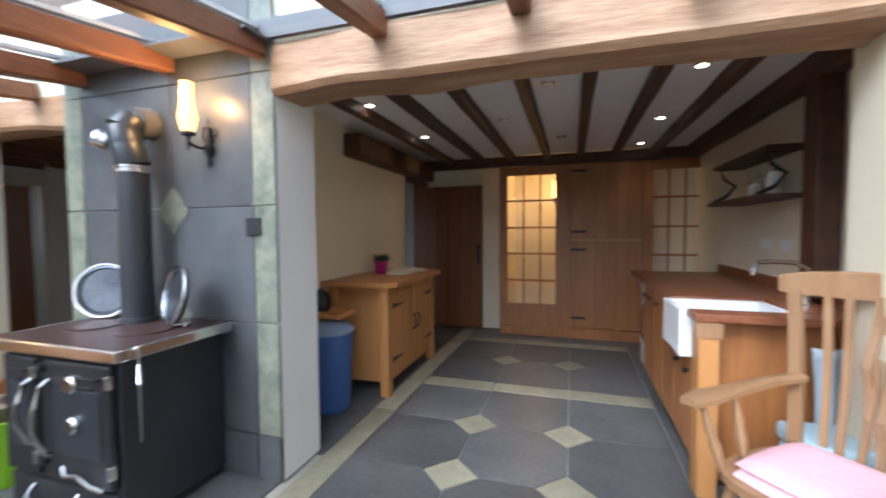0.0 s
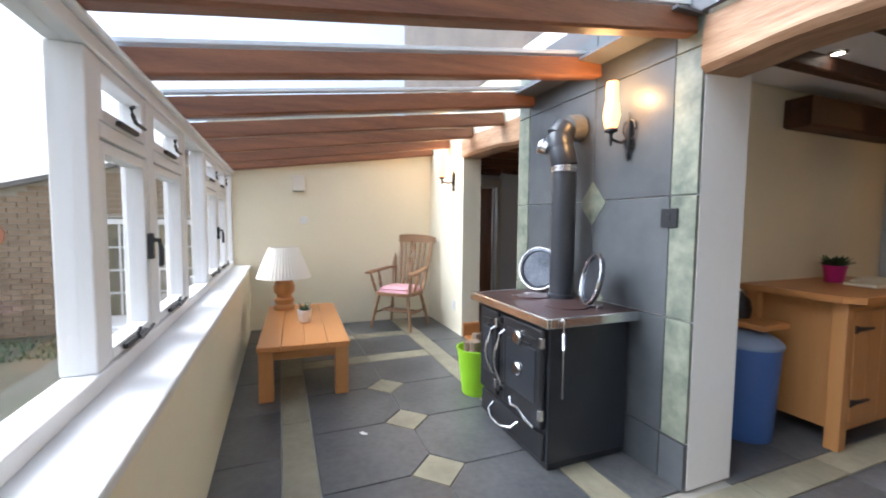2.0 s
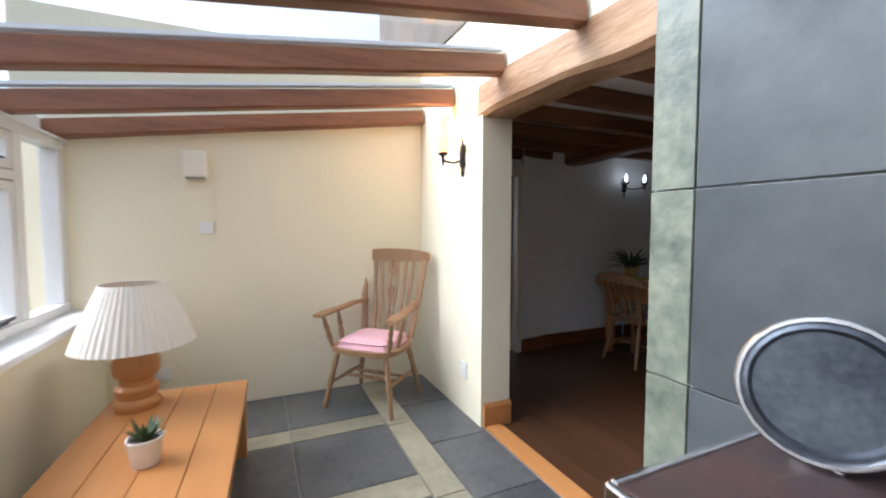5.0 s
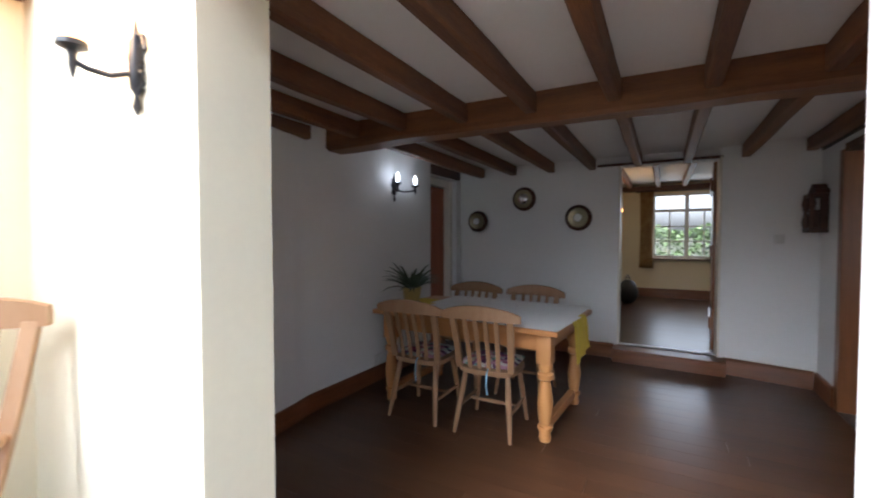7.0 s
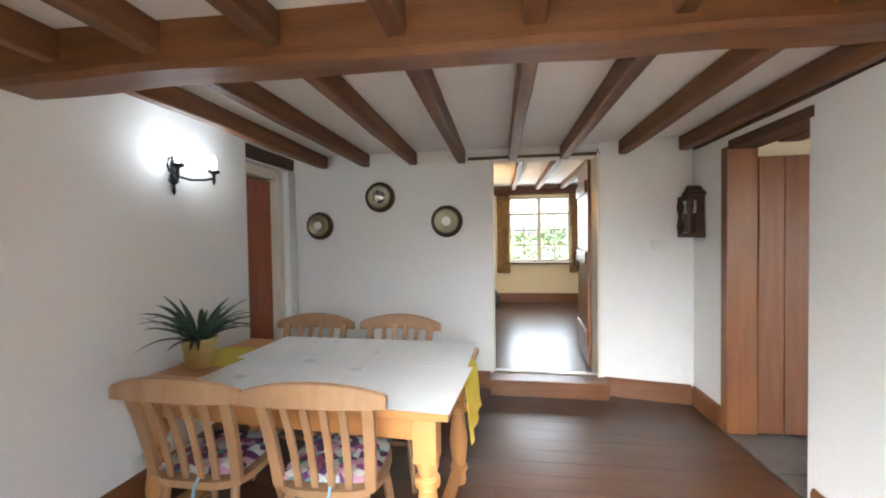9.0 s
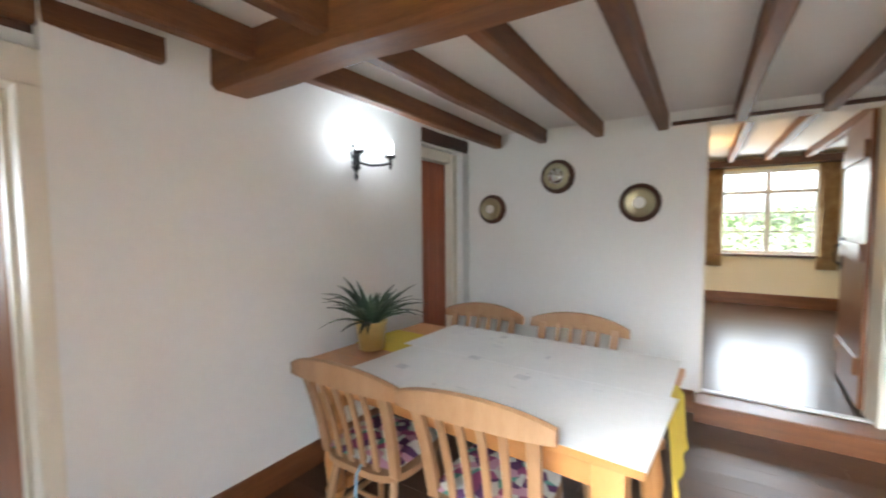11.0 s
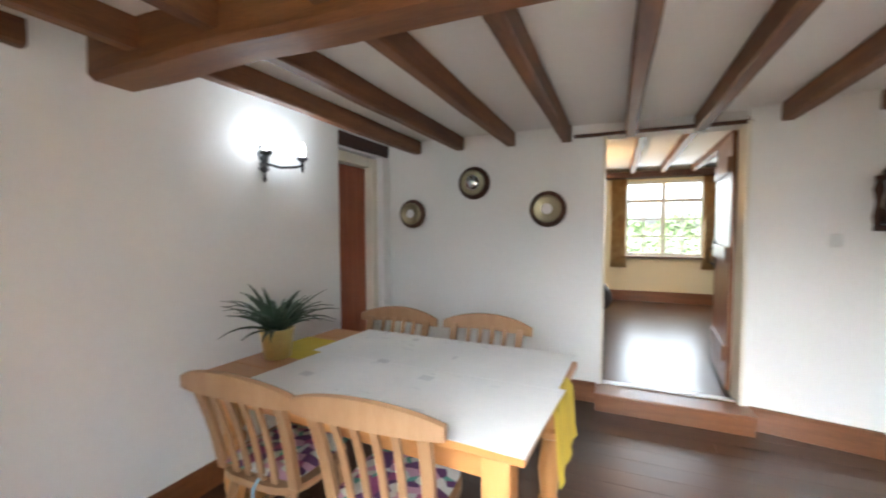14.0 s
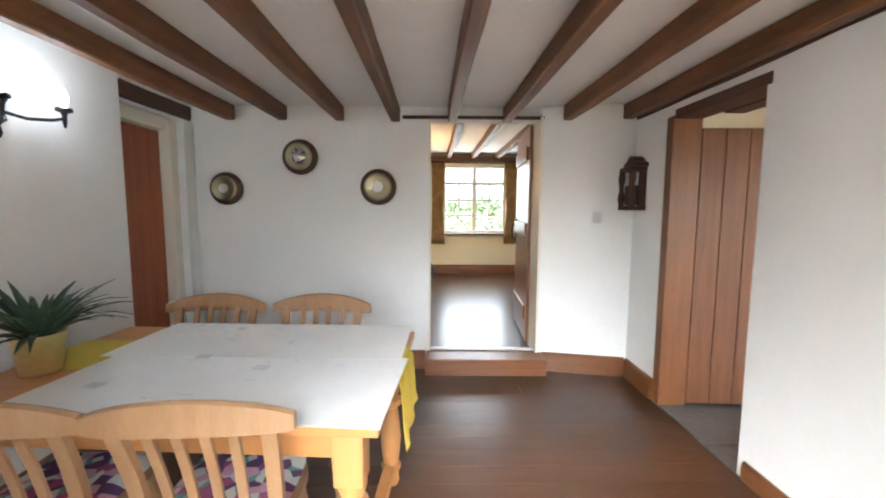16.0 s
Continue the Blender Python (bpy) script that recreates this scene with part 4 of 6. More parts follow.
def dining_chair(x, y, rz, label):
    """A farmhouse slat-back chair; it faces +y at rz 0 (its back is at -y)."""
    t = thing("dining_chair", x, y, 0, rz, label, "chair", "chairs round the dining table")
    part("seat", seat_mesh(0.43, 0.41, 0.45), CHAIRWOOD, t)
    for sx in (-1, 1):
        for y0, y1 in ((0.13, 0.19), (-0.13, -0.23)):
            bm = bmesh.new()
            rod(bm, (sx * 0.20, y1, 0), (sx * 0.15, y0, 0.43), PLAIN_LEG, 10)
            part("leg", bm, CHAIRWOOD, t, smooth=True)
        bm = bmesh.new()
        rod(bm, (sx * 0.185, 0.165, 0.17), (sx * 0.185, -0.19, 0.17), [(0, 0.009), (0.5, 0.015), (1, 0.009)], 8)
        part("stretcher", bm, CHAIRWOOD, t, smooth=True)
        bm = bmesh.new()
        slat(bm, (sx * 0.185, -0.165, 0.445), (sx * 0.205, -0.265, 0.835), 0.042, 0.026)
        part("stile", bm, CHAIRWOOD, t)
    bm = bmesh.new()
    rod(bm, (-0.185, 0, 0.17), (0.185, 0, 0.17), [(0, 0.009), (0.5, 0.015), (1, 0.009)], 8)
    part("stretcher", bm, CHAIRWOOD, t, smooth=True)
    for k in range(4):
        u = -0.105 + 0.07 * k
        bm = bmesh.new()
        slat(bm, (u * 0.95, -0.175, 0.445), (u * 1.08, -0.28, 0.835), 0.028, 0.012)
        part("slat", bm, CHAIRWOOD, t)
    part("top_rail", top_rail(0.55, 0.81, 0.90, -0.262, -0.035, 0.028, 0.045), CHAIRWOOD, t, smooth=True)
    c = cushion(t, 0.40, 0.37, 0.452, FLORAL, "cushion", "floral cotton seat cushion with ribbon ties")
    bm = bmesh.new()
    pipe(bm, [(0.03, -0.19, 0.46), (0.035, -0.222, 0.44), (0.03, -0.225, 0.36), (0.04, -0.225, 0.30)], 0.006, 5)
    part("ribbon", bm, RIBBON, c, "pale blue ribbon tie")
    return t


PINKC = material("pink_gingham", (0.78, 0.48, 0.52), 0.9, second=(0.70, 0.38, 0.43), scale=60, fine=150, bump=0.2)


def armchair(x, y, rz, label):
    """A tall farmhouse carver with spindles, a pierced splat and turned legs; it faces -y at rz 0."""
    t = thing("armchair", x, y, 0, rz, label, "armchair", "farmhouse armchairs")
    part("seat", seat_mesh(0.56, 0.50, 0.46, 0.04), CHAIRWOOD, t)
    for sx in (-1, 1):
        for y0, y1 in ((-0.17, -0.24), (0.17, 0.26)):
            bm = bmesh.new()
            rod(bm, (sx * 0.28, y1, 0), (sx * 0.20, y0, 0.44), TURN_LEG, 12)
            part("leg", bm, CHAIRWOOD, t, smooth=True)
        bm = bmesh.new()
        rod(bm, (sx * 0.225, -0.21, 0.2), (sx * 0.225, 0.22, 0.2), [(0, 0.010), (0.5, 0.017), (1, 0.010)], 8)
        part("stretcher", bm, CHAIRWOOD, t, smooth=True)
        bm = bmesh.new()
        slat(bm, (sx * 0.21, 0.21, 0.455), (sx * 0.285, 0.34, 1.08), 0.045, 0.028)
        part("stile", bm, CHAIRWOOD, t)
        for ya, yb in ((-0.19, -0.24), (-0.06, -0.05)):
            bm = bmesh.new()
            rod(bm, (sx * 0.235, ya, 0.45), (sx * 0.285, yb, 0.70), [(0, 0.012), (0.2, 0.017), (0.4, 0.021), (0.5, 0.013), (0.6, 0.02), (0.8, 0.014), (1, 0.011)], 10)
            part("arm_post", bm, CHAIRWOOD, t, smooth=True)
        bm = bmesh.new()
        pts = [(sx * 0.225, 0.27, 0.735), (sx * 0.26, 0.12, 0.73), (sx * 0.285, -0.05, 0.715), (sx * 0.295, -0.2, 0.71), (sx * 0.30, -0.29, 0.70)]
        rows = []
        for k, p in enumerate(pts):
            w = (0.028, 0.03, 0.036, 0.05, 0.035)[k]
            rows.append([bm.verts.new((p[0] + a * w, p[1], p[2] + b)) for a, b in ((-1, -0.012), (1, -0.012), (1, 0.006), (0.6, 0.014), (-0.6, 0.014), (-1, 0.006))])
        for a, b in zip(rows, rows[1:]):
            for k in range(6):
                bm.faces.new((a[k], a[(k + 1) % 6], b[(k + 1) % 6], b[k]))
        bm.faces.new(rows[0])
        bm.faces.new(rows[-1][::-1])
        part("armrest", bm, CHAIRWOOD, t, smooth=True)
    for yy in (-0.05, 0.07):
        bm = bmesh.new()
        rod(bm, (-0.225, yy, 0.2), (0.225, yy, 0.2), [(0, 0.010), (0.5, 0.017), (1, 0.010)], 8)
        part("stretcher", bm, CHAIRWOOD, t, smooth=True)
    for u in (-0.135, -0.085, 0.085, 0.135):
        bm = bmesh.new()
        slat(bm, (u * 0.95, 0.225, 0.455), (u * 1.34, 0.355, 1.08), 0.026, 0.012)
        part("spindle", bm, CHAIRWOOD, t)
    bm = bmesh.new()
    for s in (-1, 1):
        slat(bm, (s * 0.028, 0.225, 0.455), (s * 0.016, 0.262, 0.65), 0.022, 0.014)
        slat(bm, (s * 0.016, 0.262, 0.65), (s * 0.040, 0.30, 0.82), 0.024, 0.014)
        slat(bm, (s * 0.040, 0.30, 0.82), (s * 0.022, 0.352, 1.08), 0.028, 0.014)
        slat(bm, (s * 0.012, 0.25, 0.60), (s * 0.012, 0.305, 0.86), 0.012, 0.012)
    rod(bm, (0, 0.335, 0.98), (0, 0.350, 0.98), [(0, 0.035), (1, 0.035)], 16)
    part("splat", bm, CHAIRWOOD, t, "carved pierced back splat")
    part("top_rail", top_rail(0.67, 1.06, 1.16, 0.335, 0.035, 0.03, 0.02), CHAIRWOOD, t, smooth=True)
    cushion(t, 0.42, 0.40, 0.47, PINKC, "cushion", "pink frilled seat cushion", 0.06, True)
    return t


a1 = armchair(-5.72, 1.80, 0, "tall wooden farmhouse armchair with pink cushion in the corner")
a1.matrix_basis = pose(-5.85, 1.77, 0, 0, 0, 45)
a2 = copy_thing(a1, pose(0.08, 2.06, 0, 0, 0, -49))
tagged(a2, "tall wooden farmhouse armchair with pink cushion by the kitchen opening")

# ---------------------------------------------------------------- dining table
dt = thing("dining_table", -5.385, 4.767, 0, -4, "large pine farmhouse dining table with turned legs", "table")
slat_top(dt, -0.765, 0.765, -0.47, 0.47, 0.725, 0.76, 5, PINEX)
TL = [(0, 0.035), (0.03, 0.042), (0.08, 0.036), (0.12, 0.05), (0.14, 0.05), (0.15, 0.035), (0.2, 0.042), (0.35, 0.052), (0.5, 0.04), (0.56, 0.034), (0.58, 0.052), (0.62, 0.052), (0.64, 0.036), (0.70, 0.05), (0.74, 0.045)]
for sx in (-1, 1):
    for sy in (-1, 1):
        bm = bmesh.new()
        rod(bm, (sx * 0.655, sy * 0.36, 0), (sx * 0.655, sy * 0.36, 0.725), TL, 18)
        box(bm, sx * 0.655 - 0.048, sy * 0.36 - 0.048, 0.52, sx * 0.655 + 0.048, sy * 0.36 + 0.048, 0.722, 0.004)
        part("leg", bm, PINE, dt, smooth=True)
    part("rail", boxes((sx * 0.655 - 0.013, -0.31, 0.60, sx * 0.655 + 0.013, 0.31, 0.722)), PINEX, dt)
    part("foot_rail", boxes((sx * 0.655 - 0.025, -0.30, 0.07, sx * 0.655 + 0.025, 0.30, 0.13), bevel=0.005), PINEX, dt)
for sy in (-1, 1):
    part("rail", boxes((-0.61, sy * 0.36 - 0.013, 0.60, 0.61, sy * 0.36 + 0.013, 0.722)), PINEX, dt)

PAPER = material("printed_map_paper", (0.80, 0.79, 0.77), 0.75, second=(0.74, 0.74, 0.73), scale=5, fine=30, bump=0.03)
INK = material("grey_print", (0.68, 0.68, 0.68), 0.8, vary=0.15, scale=25, bump=0.02)
rnd = random.Random(5)


def sheet(x, y, w, d, rz, z, label):
    t = thing("map_sheet", x, y, z, rz, label, "map", "paper plans on the table")
    bm = bmesh.new()
    n = 12
    g = [[bm.verts.new((-w / 2 + w * i / n, -d / 2 + d * j / n, 0.002 + 0.004 * abs(noise.noise((i * 0.35 + x, j * 0.35, 2)))))for j in range(n + 1)] for i in range(n + 1)]
    for i in range(n):
        for j in range(n):
            bm.faces.new((g[i][j], g[i + 1][j], g[i + 1][j + 1], g[i][j + 1]))
    p = part("paper", bm, PAPER, t)
    m = p.modifiers.new("thick", "SOLIDIFY")
    m.thickness = 0.001
    for k in range(14):
        a, b = rnd.uniform(-0.42, 0.30) * w, rnd.uniform(-0.42, 0.38) * d
        ww = rnd.choice((0.02, 0.04, 0.06))
        part("print_block", boxes((a, b, 0.0075, a + ww, b + rnd.choice((0.006, 0.012, 0.05)), 0.0079)), INK, t)
    return t


sheet(-5.24, 4.55, 1.24, 0.56, -5, 0.767, "large white printed plan spread over the table and its edge")
sheet(-5.25, 5.03, 1.27, 0.50, -2.5, 0.769, "white printed plan at the back of the table")
YELLOW = material("mustard_cloth", (0.62, 0.47, 0.06), 0.9, vary=0.15, scale=8, fine=200, bump=0.25)
rn = thing("table_runner", -5.385, 4.82, 0.762, -4, "mustard yellow cloth runner hanging over the table end", "table runner")
bm = bmesh.new()
line = [(-0.76, 0.002), (-0.4, 0.002), (0.0, 0.002), (0.4, 0.002), (0.72, 0.002), (0.768, 0.0), (0.782, -0.03), (0.79, -0.12), (0.795, -0.20), (0.805, -0.27)]
rows = [[bm.verts.new((x + 0.008 * math.sin(j * 1.7) * (z < -0.02), -0.17 + 0.34 * j / 8, z + (0.05 * (j / 8 - 0.5) if z < -0.2 else 0))) for j in range(9)] for x, z in line]
for a, b in zip(rows, rows[1:]):
    for j in range(8):
        bm.faces.new((a[j], a[j + 1], b[j + 1], b[j]))
cl = part("cloth", bm, YELLOW, rn)
sm = cl.modifiers.new("thick", "SOLIDIFY")
sm.thickness = 0.003
gold = material("gold_foil_pot", (0.72, 0.58, 0.25), 0.3, metal=0.8, vary=0.2, scale=12, bump=0.2)
pot_plant("spider_plant", -5.995, 4.66, 0.768, 0.08, 0.15, gold, "spiky green houseplant in a gold pot on the table", 50, 0.32, 0.026, 1.2, DARKLEAF, 1.1, 4)

c1 = dining_chair(-5.70, 4.42, 0, "pine slat back chair with floral cushion tucked at the table")
c2 = copy_thing(c1, pose(-5.15, 4.42, 0, 0, 0, 2))
c3 = copy_thing(c1, pose(-5.72, 5.15, 0, 0, 0, 180))
c4 = copy_thing(c1, pose(-5.135, 5.15, 0, 0, 0, 178))


# ---------------------------------------------------------------- dining walls
def porthole(x, z, r, convex, label):
    t = thing("wall_barometer", x, 6.602, z, 0, label, "barometer", "round brass instruments")
    bm = bmesh.new()
    rod(bm, (0, -0.001, 0), (0, -0.055, 0), [(0, r), (0.3, r), (0.5, r * 0.95), (0.75, r * 0.82), (1, r * 0.74)], 40)
    part("rim", bm, DARKBEAM, t, "dark wooden rim", smooth=True)
    bm = bmesh.new()
    rod(bm, (0, -0.053, 0), (0, -0.066, 0), [(0, r * 0.76), (0.5, r * 0.76), (1, r * 0.66), (0.7, r * 0.6)], 36)
    part("bezel", bm, BRASS, t, "brass bezel", smooth=True)
    bm = bmesh.new()
    if convex:
        rod(bm, (0, -0.05, 0), (0, -0.10, 0), [(0, r * 0.5), (0.4, r * 0.47), (0.7, r * 0.36), (0.9, r * 0.2), (1, 0.004)], 30)
        part("dome", bm, CHROME, t, "convex mirror dome", smooth=True)
    else:
        rod(bm, (0, -0.05, 0), (0, -0.061, 0), [(0, r * 0.62), (1, r * 0.6)], 30)
        d = part("dial", bm, BRASS, t, "pale brass dial", smooth=True)
        bm = bmesh.new()
        rod(bm, (0, -0.061, 0), (0, -0.066, 0), [(0, r * 0.3), (1, r * 0.27)], 24)
        part("centre", bm, WHITEPL, d, smooth=True)
    return t


porthole(-6.215, 1.552, 0.135, False, "round barometer with dark rim and pale dial")
porthole(-5.60, 1.815, 0.145, True, "round brass instrument with domed mirror")
porthole(-4.955, 1.572, 0.150, False, "round brass barometer with dark rim")

ck = thing("wall_clock", -2.877, 6.29, 1.39, 90 + 180, "small dark carved wooden wall clock", "clock")
bm = boxes((-0.085, -0.07, 0.0, 0.085, -0.001, 0.035), (-0.085, -0.07, 0.30, 0.085, -0.001, 0.33), (-0.08, -0.03, 0.03, -0.055, -0.001, 0.31), (0.055, -0.03, 0.03, 0.08, -0.001, 0.31), (-0.05, -0.055, 0.04, 0.05, -0.001, 0.19), bevel=0.004)
part("case", bm, DARKBEAM, ck)
bm = bmesh.new()
out = [(-0.10, 0), (0.10, 0), (0.085, 0.03), (0.05, 0.045), (0.03, 0.07), (0, 0.085), (-0.03, 0.07), (-0.05, 0.045), (-0.085, 0.03)]
prism(bm, out, 0.001, 0.05)
bmesh.ops.transform(bm, matrix=pose(0, 0, 0.33, 90, 0, 0), verts=bm.verts)
part("crest", bm, DARKBEAM, ck)
bm = bmesh.new()
rod(bm, (0, -0.02, 0.245), (0, -0.035, 0.245), [(0, 0.052), (1, 0.05)], 24)
part("dial", bm, WHITEPL, ck, "pale round dial", smooth=True)
for s in (-1, 1):
    bm = bmesh.new()
    rod(bm, (s * 0.075, -0.06, 0.035), (s * 0.075, -0.06, 0.30), [(0, 0.01), (0.2, 0.015), (0.5, 0.008), (0.8, 0.015), (1, 0.01)], 10)
    part("column", bm, DARKBEAM, ck, smooth=True)
for ob in ck.children:
    ob.data.transform(Matrix.Diagonal((1.15, 1.85, 1.0, 1.0)))


def run_skirting(name, pts, h, t, z0, label, mat=SKIRT):
    bm = bmesh.new()
    P = [Vector((x, y, 0)) for x, y in pts]
    rows = []
    for i, p in enumerate(P):
        d = (P[min(i + 1, len(P) - 1)] - P[max(i - 1, 0)]).normalized()
        n = Vector((d.y, -d.x, 0))
        rows.append([bm.verts.new(p + n * a + Vector((0, 0, z0 + b))) for a, b in ((-0.002, 0), (t, 0), (t, h - 0.02), (t * 0.55, h), (-0.002, h))])
    for a, b in zip(rows, rows[1:]):
        for k in range(5):
            bm.faces.new((a[k], a[(k + 1) % 5], b[(k + 1) % 5], b[k]))
    bm.faces.new(rows[0][::-1])
    bm.faces.new(rows[-1])
    return structure(name, bm, mat, label, "skirting")


run_skirting("baseboard_west", LEFT, 0.14, 0.022, 0, "dark stained wooden skirting along the white wall")
run_skirting("baseboard_north", [(-6.47, 6.60), (-4.56, 6.60)], 0.16, 0.03, 0, "dark stained skirting under the brass instruments")
run_skirting("baseboard_north_right", [(-3.55, 6.545), (-3.2, 6.465), (-2.895, 6.40)], 0.16, 0.03, 0, "dark stained skirting right of the step")
run_skirting("baseboard_east", [(-2.875, 6.38), (-2.875, 5.97)], 0.16, 0.025, 0, "dark stained skirting below the clock")
run_skirting("baseboard_east_near", [(-2.875, 5.07), (-2.875, 2.72)], 0.10, 0.02, 0, "dark stained skirting along the white wall")
run_skirting("baseboard_stub", [(-5.138, 2.33), (-5.138, 2.54)], 0.16, 0.025, 0, "wooden skirting block at the opening", PINEX)
step = thing("step", -4.06, 6.46, 0, -1.5, "dark wooden step up into the sitting room", "step", kind="structure")
part("riser", boxes((-0.50, -0.05, 0, 0.52, 0.22, 0.125)), SKIRT, step)
part("tread", boxes((-0.50, -0.08, 0.125, 0.52, 0.17, 0.15), bevel=0.008), SKIRT, step)
part("threshold", boxes((-0.48, 0.15, 0.15, 0.48, 0.20, 0.165), bevel=0.004), PAINT, step, "worn pale threshold strip")
structure("threshold_strip", boxes((-5.14, 2.34, -0.01, -3.785, 2.46, 0.012), bevel=0.004), PINEX, "wooden threshold board where slate meets floorboards", "threshold")


def plank_door(name, w, h, n, mat, label, x, y, z, rz, t=0.04, latch=None, ledges=True):
    """A ledged plank door; hinge edge at x = 0, leaf along +x, planks face -y."""
    d = thing(name, x, y, z, rz, label, "door", kind="structure")
    pw = w / n
    for k in range(n):
        part("plank", boxes((k * pw + 0.0015, -t / 2, 0.008, (k + 1) * pw - 0.0015, t / 2, h), bevel=0.004), mat, d)
    if ledges:
        for zz in (0.22, h * 0.5, h - 0.30):
            part("ledge", boxes((0.05, t / 2, zz, w - 0.05, t / 2 + 0.022, zz + 0.12), bevel=0.004), mat, d)
    if latch:
        lx, lz, sgn = latch
        bm = boxes((lx - 0.015, sgn * (t / 2 + 0.008) - 0.006, lz - 0.12, lx + 0.015, sgn * (t / 2 + 0.008) + 0.006, lz + 0.12))
        pipe(bm, [(lx, sgn * (t / 2), lz - 0.10), (lx, sgn * (t / 2 + 0.045), lz - 0.06), (lx, sgn * (t / 2 + 0.05), lz), (lx, sgn * (t / 2 + 0.045), lz + 0.06), (lx, sgn * (t / 2), lz + 0.10)], 0.008)
        box(bm, lx - 0.05, sgn * (t / 2 + 0.012) - 0.006, lz + 0.115, lx + 0.06, sgn * (t / 2 + 0.012) + 0.006, lz + 0.135)
        part("door_handle", bm, IRON, d, "black iron thumb latch")
    return d


# side room doorway: cream frame and open leaf
fr = thing("door_frame", -6.43, 3.1, 0, label="cream painted door frame round the side room doorway", category="door frame", kind="structure")
part("jamb", boxes((-0.30, 0.37, 0, 0.03, 0.435, 1.98), bevel=0.006), CREAMPAINT, fr)
part("jamb", boxes((-0.30, -0.435, 0, 0.03, -0.385, 1.98), bevel=0.006), CREAMPAINT, fr)
part("head", boxes((-0.30, -0.435, 1.875, 0.033, 0.435, 2.0), bevel=0.006), CREAMPAINT, fr)
part("stop", boxes((-0.12, 0.355, 0, -0.08, 0.372, 1.88)), CREAMPAINT, fr)
plank_door("door_1", 0.72, 1.86, 5, material("varnished_door_wood", (0.36, 0.135, 0.042), 0.3, second=(0.21, 0.072, 0.022), scale=4, fine=40, bump=0.15, stretch=(6, 6, 0.4), spread=0.2), "varnished brown plank door standing open into side room", -6.58, 3.475, 0.01, 196, latch=(0.66, 1.22, 1), ledges=False)
# red door in the back corner
fr = thing("door_frame", -6.56, 6.15, 0, label="cream painted frame of the red door", category="door frame", kind="structure")
part("jamb", boxes((-0.22, 0.22, 0, 0.04, 0.31, 2.06), bevel=0.006), CREAMPAINT, fr)
part("head", boxes((-0.22, -0.33, 1.98, 0.02, 0.22, 2.07), bevel=0.006), CREAMPAINT, fr)
plank_door("door_2", 0.55, 1.97, 4, material("red_brown_door", (0.38, 0.105, 0.036), 0.4, second=(0.27, 0.065, 0.022), scale=4, fine=40, bump=0.12, stretch=(6, 6, 0.4)), "closed red brown plank door in the corner", -6.62, 5.82, 0.0, 90)
structure("wall_behind_red_door", boxes((-6.95, 5.80, 0, -6.90, 6.62, 2.1)), WHITE, "plain wall behind the red door", "wall")
# kitchen doorway
fr = thing("door_frame", -2.79, 5.52, 0, label="brown oak door frame of the kitchen doorway", category="door frame", kind="structure")
part("jamb", boxes((-0.10, 0.35, 0, 0.10, 0.43, 2.02), bevel=0.006), DARKOAK, fr)
part("head", boxes((-0.095, -0.43, 2.0, 0.095, 0.35, 2.06), bevel=0.006), DARKBEAM, fr)
plank_door("door_3", 0.80, 1.93, 5, material("chestnut_door_wood", (0.21, 0.078, 0.028), 0.38, second=(0.13, 0.045, 0.016), scale=4, fine=40, bump=0.15, stretch=(6, 6, 0.4), spread=0.15), "reddish brown plank door standing open into the kitchen", -2.69, 5.885, 0.01, -3, latch=(0.75, 1.0, -1), ledges=False)
# sitting room door
plank_door("door_4", 0.82, 1.98, 5, DARKOAK, "brown plank door standing open into the sitting room", -3.615, 6.80, 0.155, 86, latch=(0.76, 1.0, 1))
fr = thing("door_frame", -4.06, 6.70, 0.13, label="white painted reveal of the sitting room opening", category="door frame", kind="structure")
part("jamb", boxes((-0.475, -0.09, 0, -0.455, 0.12, 2.02)), CREAMPAINT, fr)
part("jamb", boxes((0.455, -0.16, 0, 0.475, 0.12, 2.02)), CREAMPAINT, fr)


# ---------------------------------------------------------------- sitting room
def small_window(name, x0, x1, y, z0, z1, cols, rows, label, facing=0, top=0.0):
    t = thing(name, (x0 + x1) / 2, y, z0, facing, label, "window", kind="structure")
    w, h = (x1 - x0) / 2, z1 - z0
    part("window_frame", boxes((-w, -0.04, 0, -w + 0.05, 0.04, h), (w - 0.05, -0.04, 0, w, 0.04, h), (-w + 0.05, -0.04, 0, w - 0.05, 0.04, 0.05), (-w + 0.05, -0.04, h - 0.05, w - 0.05, 0.04, h), (-0.035, -0.04, 0.05, 0.035, 0.04, h - 0.05)), PAINT, t)
    if top:
        part("transom", boxes((-w + 0.05, -0.042, h - top - 0.05, w - 0.05, 0.042, h - top)), PAINT, t)
    for s in (-1, 1):
        a, b = (-w + 0.05, -0.035) if s < 0 else (0.035, w - 0.05)
        for k in range(1, cols):
            xx = a + (b - a) * k / cols
            part("glazing_bar", boxes((xx - 0.011, -0.02, 0.05, xx + 0.011, 0.02, h - top - 0.05)), PAINT, t)
        for k in range(1, rows):
            zz = 0.05 + (h - top - 0.10) * k / rows
            part("glazing_bar", boxes((a, -0.019, zz - 0.011, b, 0.019, zz + 0.011)), PAINT, t)
        g = part("pane", boxes((a, -0.003, 0.05, b, 0.003, h - 0.05)), PANE, t)
        g.visible_shadow = False
    return t


